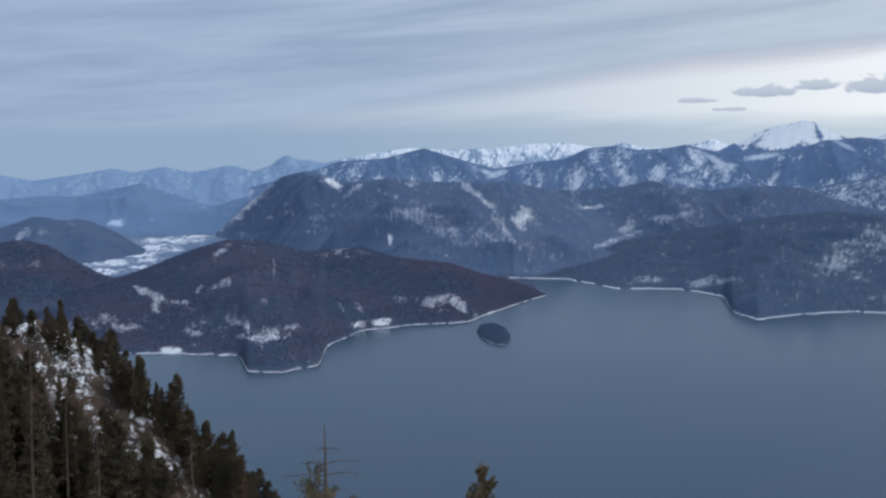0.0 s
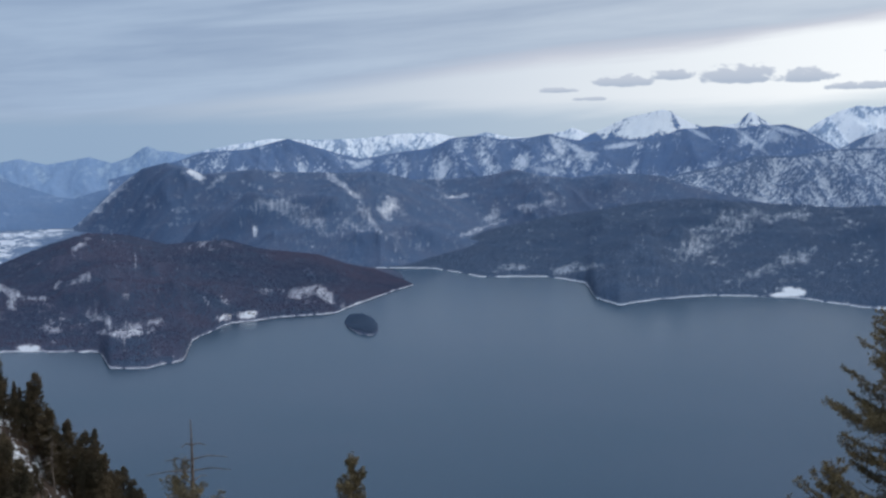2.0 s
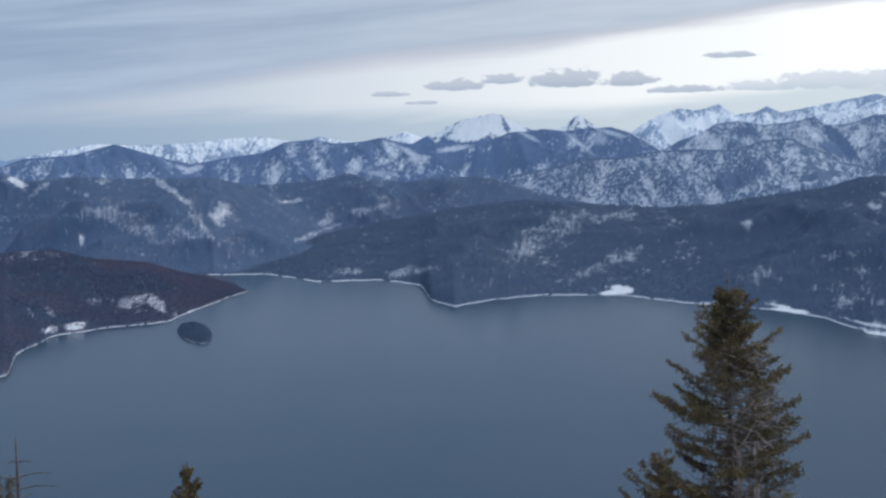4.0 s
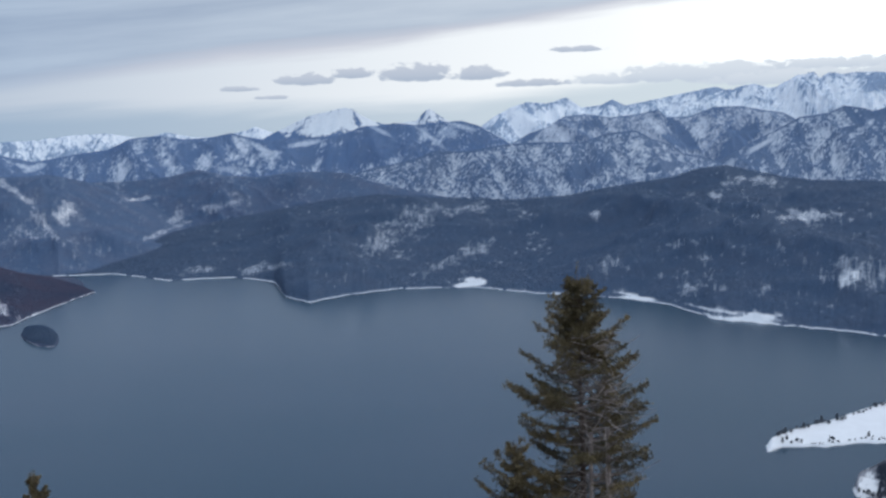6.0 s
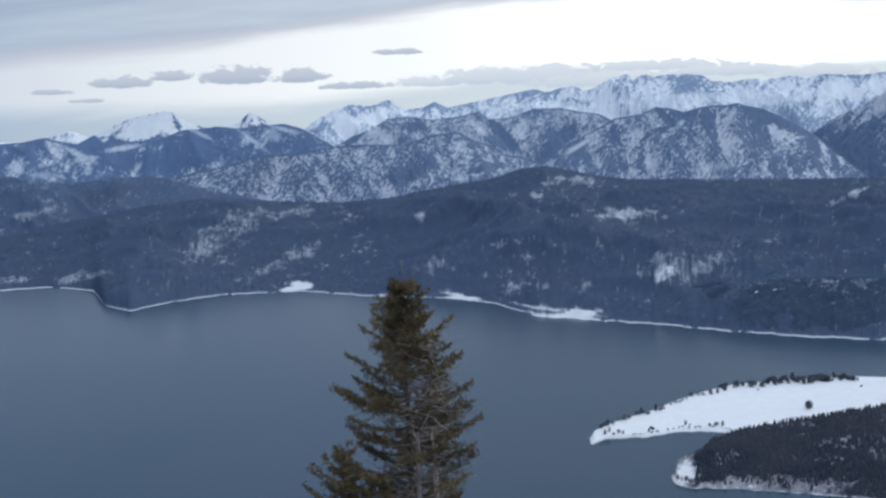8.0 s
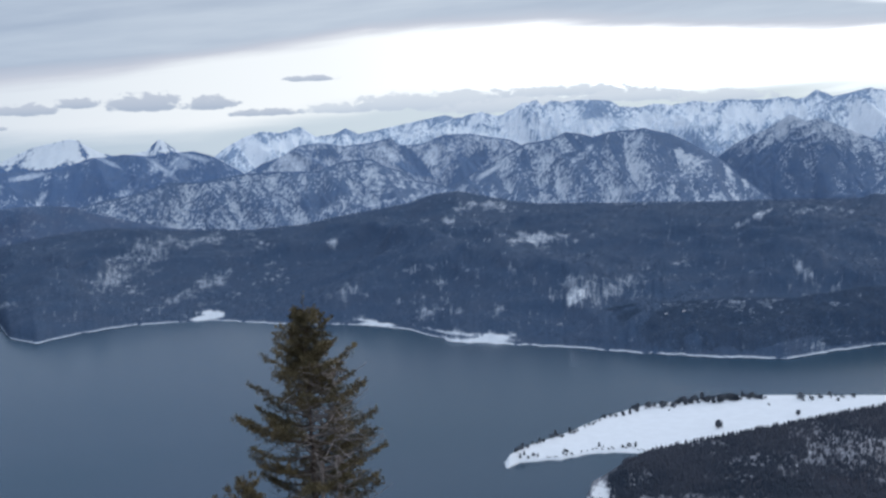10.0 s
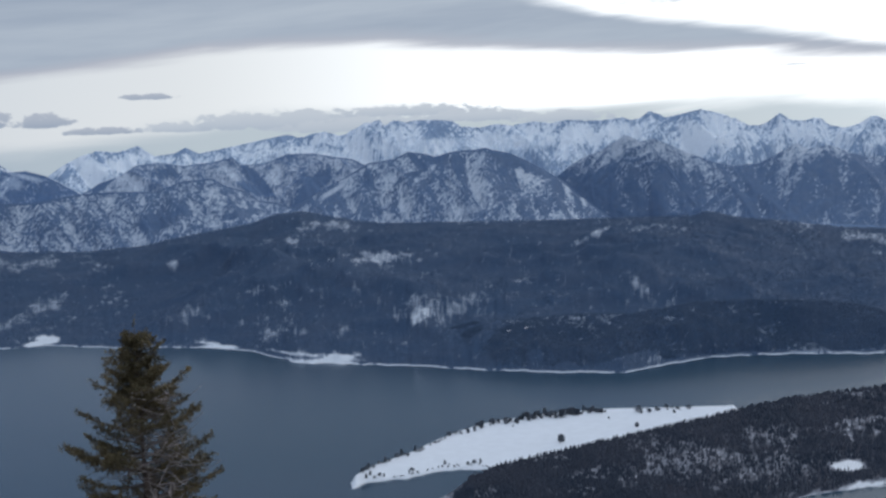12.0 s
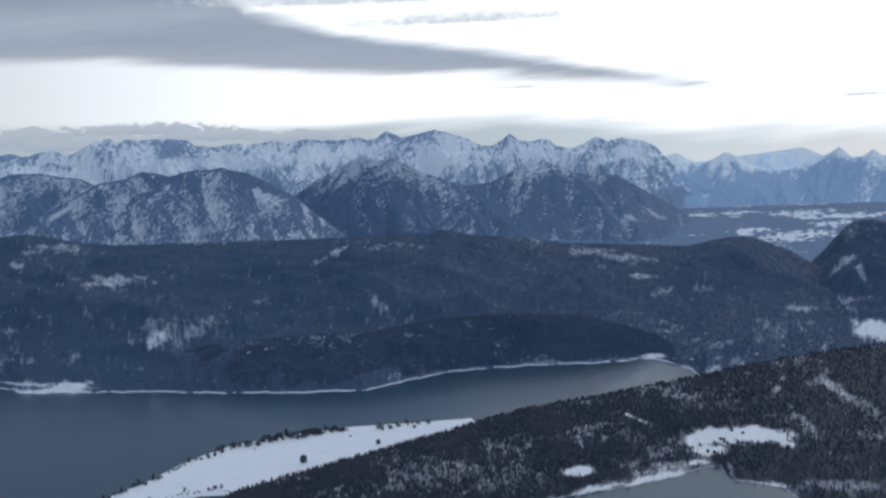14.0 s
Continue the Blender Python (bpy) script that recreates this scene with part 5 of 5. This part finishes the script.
plant(small, 1.85, 24.0)
x, y, z = stand(-5.75, 26.0)
snag = spruce("spruce_tree", EYE - 26 * math.tan(radians(14.6)) - z, 1.25, 41, 20, 0.3, (0.07, 0.01), 16, 0.45, MAT_NEEDLE, "thinning spruce with a long bare dead top", lift=0.3, full=0.2, single_limbs=True, vary=(0.3, 1.2))
plant(snag, -5.75, 26.0)
hh = EYE - 26 * math.tan(radians(14.6)) - z
rise_by = 26 * (math.tan(radians(14.6)) - math.tan(radians(12.7)))
bare = [([(0, 0, hh - 1.2), (0.01, 0, hh), (0.0, 0, hh + rise_by)], 0.05, 0.008)]
for k, (zz, ln, a) in enumerate(((0.35, 0.32, 0.2), (0.36, 0.2, 3.3), (0.05, 0.75, 0.3), (0.02, 0.6, 2.9), (-0.2, 0.8, 0.1), (-0.22, 0.95, 3.2), (-0.45, 0.7, 1.2))):
    bare.append(([(0, 0, hh + zz), (ln * math.cos(a) * 0.5, ln * math.sin(a) * 0.5, hh + zz + 0.04), (ln * math.cos(a), ln * math.sin(a), hh + zz - 0.03)], 0.016, 0.006))
part("dead_top", tubes("dead_top", bare), MAT_BARK, snag, "bare brown-grey dead top")

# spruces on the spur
kinds = [spruce("spruce_tree", 12.0, r, 50 + i, 17, 0.04, (0.27, 0.05), 8, 0.22, MAT_NEEDLE_SHADED, "dark slender spruce on the steep spur", lift=0.15, full=0.85, vary=(0.4, 1.25)) for i, r in enumerate((2.0, 2.5, 1.8, 2.8))]
rng = np.random.default_rng(77)
# tree tops along the crest, and the tops of the trees under the open snowy band: bearing, height in degrees
TOPS = np.array([(-22, -6.2), (-19.98, -6.35), (-19.4, -6.29), (-18.59, -7.0), (-17.55, -6.47), (-16.72, -7.31), (-16.05, -7.87), (-15.35, -7.73), (-14.42, -8.94), (-13.46, -9.62), (-12.58, -10.07), (-12.25, -11.1), (-11.72, -11.68), (-11.19, -11.98), (-10.51, -12.41), (-10.11, -12.75), (-9.6, -14.1), (-9.04, -13.88), (-8.69, -14.88), (-8.03, -14.47), (-7.4, -16.2)])
BAND = np.array([(-22, -7.6), (-20.1, -7.8), (-19.1, -7.8), (-18.3, -8.8), (-17, -9.7), (-15.6, -11.2), (-15.1, -12.3), (-13.4, -13.0), (-12.7, -14.1), (-11.8, -15.4), (-11.4, -16), (-10, -18)])
PEAKS = TOPS[[1, 2, 4, 5, 7, 8, 9, 10, 12, 13, 14, 15, 17, 19]]
trees = 0
for i in range(1500):
    on_crest = i < 165
    if trees > 296:
        break
    b = PEAKS[i][0] if i < len(PEAKS) else rng.uniform(-20.8, -7.6)
    s = rng.uniform(0.9, 1.12) if on_crest else rng.uniform(0.0, 1.0) ** 0.6 * 0.95
    x, y, z, q = spur.at(np.array([b]), np.array([s]))
    d = math.hypot(x[0], y[0])
    line = np.interp(b, TOPS[:, 0], TOPS[:, 1]) - (0 if i < len(PEAKS) else abs(rng.normal(0.1, 0.45))) if on_crest else np.interp(b, BAND[:, 0], BAND[:, 1]) + 0.25 - abs(rng.normal(0.0, 0.8))
    k = min((EYE + d * math.tan(radians(line)) - z[0]) / 12.0, 9 if i < len(PEAKS) else rng.uniform(0.8, 1.7))
    if k < (0.12 if on_crest else 0.3):
        continue
    slim = rng.uniform(0.9, 1.3) if k < 0.6 else rng.uniform(0.8, 1.05)
    m = pose(float(x[0]), float(y[0]), float(z[0]) - 0.2, rng.normal(0, 2), rng.normal(0, 2), rng.uniform(0, 360)) @ Matrix.Diagonal((k * slim, k * slim, k, 1))
    if trees < 4:
        tree = kinds[trees]
        tree.matrix_basis = m
    else:
        tree = copy_thing(kinds[trees % 4], m)
    tree["group"] = "spruces on the spur"
    trees += 1


def dead_tree(height, seed):
    """A standing dead trunk with short broken limbs."""
    rng = np.random.default_rng(seed)
    root = tagged(new("dead_tree"), "grey bare dead trunk among the spruces", "tree")
    part("trunk", tubes("trunk", [([(0.02 * i * math.sin(i), 0.02 * i, height * i / 8 - 0.3) for i in range(9)], 0.11, 0.03)]), MAT_BARK, root)
    for i in range(14):
        z, a, ln = rng.uniform(0.35, 0.97) * height, rng.uniform(0, 6.28), rng.uniform(0.4, 1.3)
        o = np.array([math.cos(a), math.sin(a), 0])
        part("limb", tubes("limb", [([(0, 0, z), o * ln * 0.5 + (0, 0, z - 0.05), o * ln + (0, 0, z - 0.1 * ln)], 0.045, 0.015)]), MAT_BARK, root)
    return root


for b, s, top, k in ((-19.0, 0.33, -8.3, 1), (-17.85, 0.3, -10.9, 2), (-16.2, 0.42, -10.6, 3), (-11.9, 0.85, -12.9, 4)):
    x, y, z, q = spur.at(np.array([b]), np.array([s]))
    root = dead_tree(max(2.5, EYE + math.hypot(x[0], y[0]) * math.tan(radians(top)) - z[0]), k)
    root.matrix_basis = pose(float(x[0]), float(y[0]), float(z[0]), 1.5, -1.5, 80 * k)
    root["group"] = "dead trunks on the spur"


# ---- trees, bushes and houses on the far shores ----
def shore_tree(name, height, width, clumps, seed, material, label, pointed):
    """A small tree: stem and a crown of many clumps of twigs."""
    rng = np.random.default_rng(seed)
    root = tagged(new(name), label, "tree")
    part("trunk", tubes("trunk", [([(0, 0, -0.3), (0.03, 0, height * 0.4), (0, 0.02, height * 0.85)], 0.03 * height, 0.01 * height)]), MAT_BARK, root)
    segs = []
    for i in range(clumps):
        f = rng.uniform(0.12, 1.0)
        reach = width * ((1.05 - f) if pointed else math.sqrt(max(0.05, 1 - (2 * f - 1.05) ** 2)))
        a = rng.uniform(0, 6.28)
        q = rng.uniform(0.2, 1.0)
        p0 = np.array([reach * q * math.cos(a), reach * q * math.sin(a), height * f])
        segs.append((*(p0 * (0.5, 0.5, 0.95)), *p0))
    part("crown", needle_mesh("crown", segs, 4, 0.2 * height, 0.06 * height, rng), material, root)
    return root


firs = [shore_tree("fir_tree", 5.6, 2.0, 90, 200, MAT_SHRUB, "small dark fir on the snowy shore", True), shore_tree("fir_tree", 4.6, 1.8, 90, 201, MAT_SHRUB, "small dark fir on the snowy shore", True)]
bushy = [shore_tree("bare_tree", 4.6, 2.6, 130, 202, MAT_SHRUB, "bare winter tree on the snowy meadow", False), shore_tree("bare_tree", 3.0, 2.8, 110, 203, MAT_SHRUB, "low bare bush on the snowy meadow", False)]


def set_on(slope, kinds, rows, group, seed):
    """Trees on a slope: rows of bearing, height on the slope, size."""
    rng = np.random.default_rng(seed)
    for i, (b, s, k) in enumerate(rows):
        x, y, z, q = slope.at(np.array([b]), np.array([s]))
        m = pose(float(x[0]), float(y[0]), float(z[0]), 0, 0, rng.uniform(0, 360)) @ Matrix.Diagonal((k, k, k, 1))
        kind = kinds[i % len(kinds)]
        if "group" not in kind:
            kind.matrix_basis = m
            kind["group"] = group
        else:
            copy_thing(kind, m)["group"] = group


rng = np.random.default_rng(300)
row = [(b + rng.normal(0, 0.08), rng.uniform(0.88, 1.0), rng.uniform(0.5, 1.3) * (1.25 if 42.3 < b < 47.6 else 0.9)) for b in np.concatenate([np.linspace(36.2, 40, 22), np.linspace(40.2, 43, 18), np.linspace(43.2, 47.8, 50), np.linspace(49.4, 51.5, 14)])]
set_on(field, bushy + firs[:1] + bushy[1:], row, "trees along the meadow's shore", 301)
set_on(field, bushy, [(45.65, 0.42, 1.9), (49.3, 0.93, 1.7), (49.2, 0.62, 1.2), (47.9, 0.8, 0.5), (43.4, 0.82, 0.45), (50.1, 0.5, 0.7), (51.4, 0.7, 0.6), (46.6, 0.25, 0.4), (48.4, 0.3, 0.5), (44.2, 0.1, 0.5)], "bushes on the meadow", 302)
set_on(field, firs + bushy, [(36.35, 0.35, 0.8), (36.55, 0.5, 0.7), (36.75, 0.2, 0.6), (37.0, 0.3, 0.75), (37.2, 0.2, 0.6), (38.4, 0.16, 0.8), (38.6, 0.2, 0.6), (38.5, 0.25, 0.7), (40.1, 0.16, 0.8), (40.3, 0.14, 0.5), (41.2, 0.1, 0.7), (41.5, 0.12, 0.9), (41.8, 0.12, 0.8)], "trees near the meadow's tip", 303)
set_on(field, bushy[1:], [(b + rng.normal(0, 0.1), rng.uniform(0.05, 0.1), rng.uniform(0.25, 0.5)) for b in np.linspace(37.6, 42.2, 22)], "low bushes along the meadow's near shore", 305)
set_on(wood, firs + bushy, [(39.7, 0.35, 0.7), (39.9, 0.3, 0.8), (40.1, 0.28, 0.9), (40.3, 0.22, 0.8), (40.5, 0.2, 0.8), (40.7, 0.2, 0.7), (40.9, 0.22, 0.9), (65.2, 0.2, 0.8), (65.35, 0.19, 0.9), (65.5, 0.2, 0.8), (64.6, 0.1, 0.8), (64.9, 0.09, 0.7), (65.7, 0.33, 0.9), (65.0, 0.15, 0.8), (66.2, 0.3, 0.7)], "trees by the bay", 304)


def house(w, d, h, label):
    """A small house: walls, a gabled roof with eaves, a chimney, a door and windows."""
    root = tagged(new("house"), label, "house")

    def solid(name, verts, faces, material, lab=""):
        me = bpy.data.meshes.new(name)
        me.from_pydata(verts, [], faces)
        return part(name, me, material, root, lab)

    def box(name, x0, x1, y0, y1, z0, z1, material):
        v = [(x, y, z) for z in (z0, z1) for y in (y0, y1) for x in (x0, x1)]
        return solid(name, v, [(0, 2, 3, 1), (4, 5, 7, 6), (0, 1, 5, 4), (1, 3, 7, 5), (3, 2, 6, 7), (2, 0, 4, 6)], material)

    g = h + 0.42 * d
    solid("wall", [(-w, -d, -0.5), (w, -d, -0.5), (w, d, -0.5), (-w, d, -0.5), (-w, -d, h), (w, -d, h), (w, d, h), (-w, d, h), (-w, 0, g), (w, 0, g)],
          [(0, 1, 5, 4), (2, 3, 7, 6), (1, 2, 6, 9, 5), (3, 0, 4, 8, 7)], MAT_WALL)
    e, o, k = d * 1.25, w * 1.12, 0.1
    lo = g - 0.42 * e
    solid("roof", [(-o, -e, lo), (o, -e, lo), (o, 0, g), (-o, 0, g), (-o, e, lo), (o, e, lo), (-o, -e, lo + k), (o, -e, lo + k), (o, 0, g + k), (-o, 0, g + k), (-o, e, lo + k), (o, e, lo + k)],
          [(0, 3, 2, 1), (3, 4, 5, 2), (6, 7, 8, 9), (9, 8, 11, 10), (0, 1, 7, 6), (4, 10, 11, 5), (0, 6, 9, 3), (3, 9, 10, 4), (1, 2, 8, 7), (2, 5, 11, 8)], MAT_ROOF, "snow-covered gable roof")
    box("chimney", w * 0.3, w * 0.3 + 0.25, 0.2, 0.45, g - 0.3, g + 0.4, MAT_WALL)
    box("door", -0.16, 0.16, -d - 0.03, -d + 0.02, -0.05, 0.65, MAT_BARK)
    for q in (-0.62, 0.62):
        box("window", w * q - 0.16, w * q + 0.16, -d - 0.03, -d + 0.02, h * 0.45, h * 0.45 + 0.35, MAT_BARK)
    return root


def build_on(slope, root, b, s):
    x, y, z, q = slope.at(np.array([b]), np.array([s]))
    root.matrix_basis = pose(float(x[0]), float(y[0]), float(z[0]), 0, 0, -b + (b * 137) % 50 - 25)


for b, s, w in ((63.2, 0.035, 2.0), (64.6, 0.03, 2.2), (65.1, 0.05, 1.8), (65.6, 0.03, 2.2), (66.3, 0.05, 2.0), (66.9, 0.07, 1.8), (61.9, 0.03, 1.8), (64.0, 0.06, 1.7)):
    build_on(shore, house(w, w * 0.7, w * 0.75, "small pale house with a snowy roof by the woods"), b, s)
for b, s, w in ((43.4, 0.62, 2.0), (44.2, 0.68, 1.8)):
    build_on(foothill, house(w, w * 0.7, w * 0.75, "small pale house with a snowy roof by the woods"), b, s)
for b, s in ((-3.8, 0.05), (-2.9, 0.055), (-2.7, 0.05)):
    build_on(cape, house(2.0, 1.4, 1.5, "small pale house with a snowy roof by the lake"), b, s)
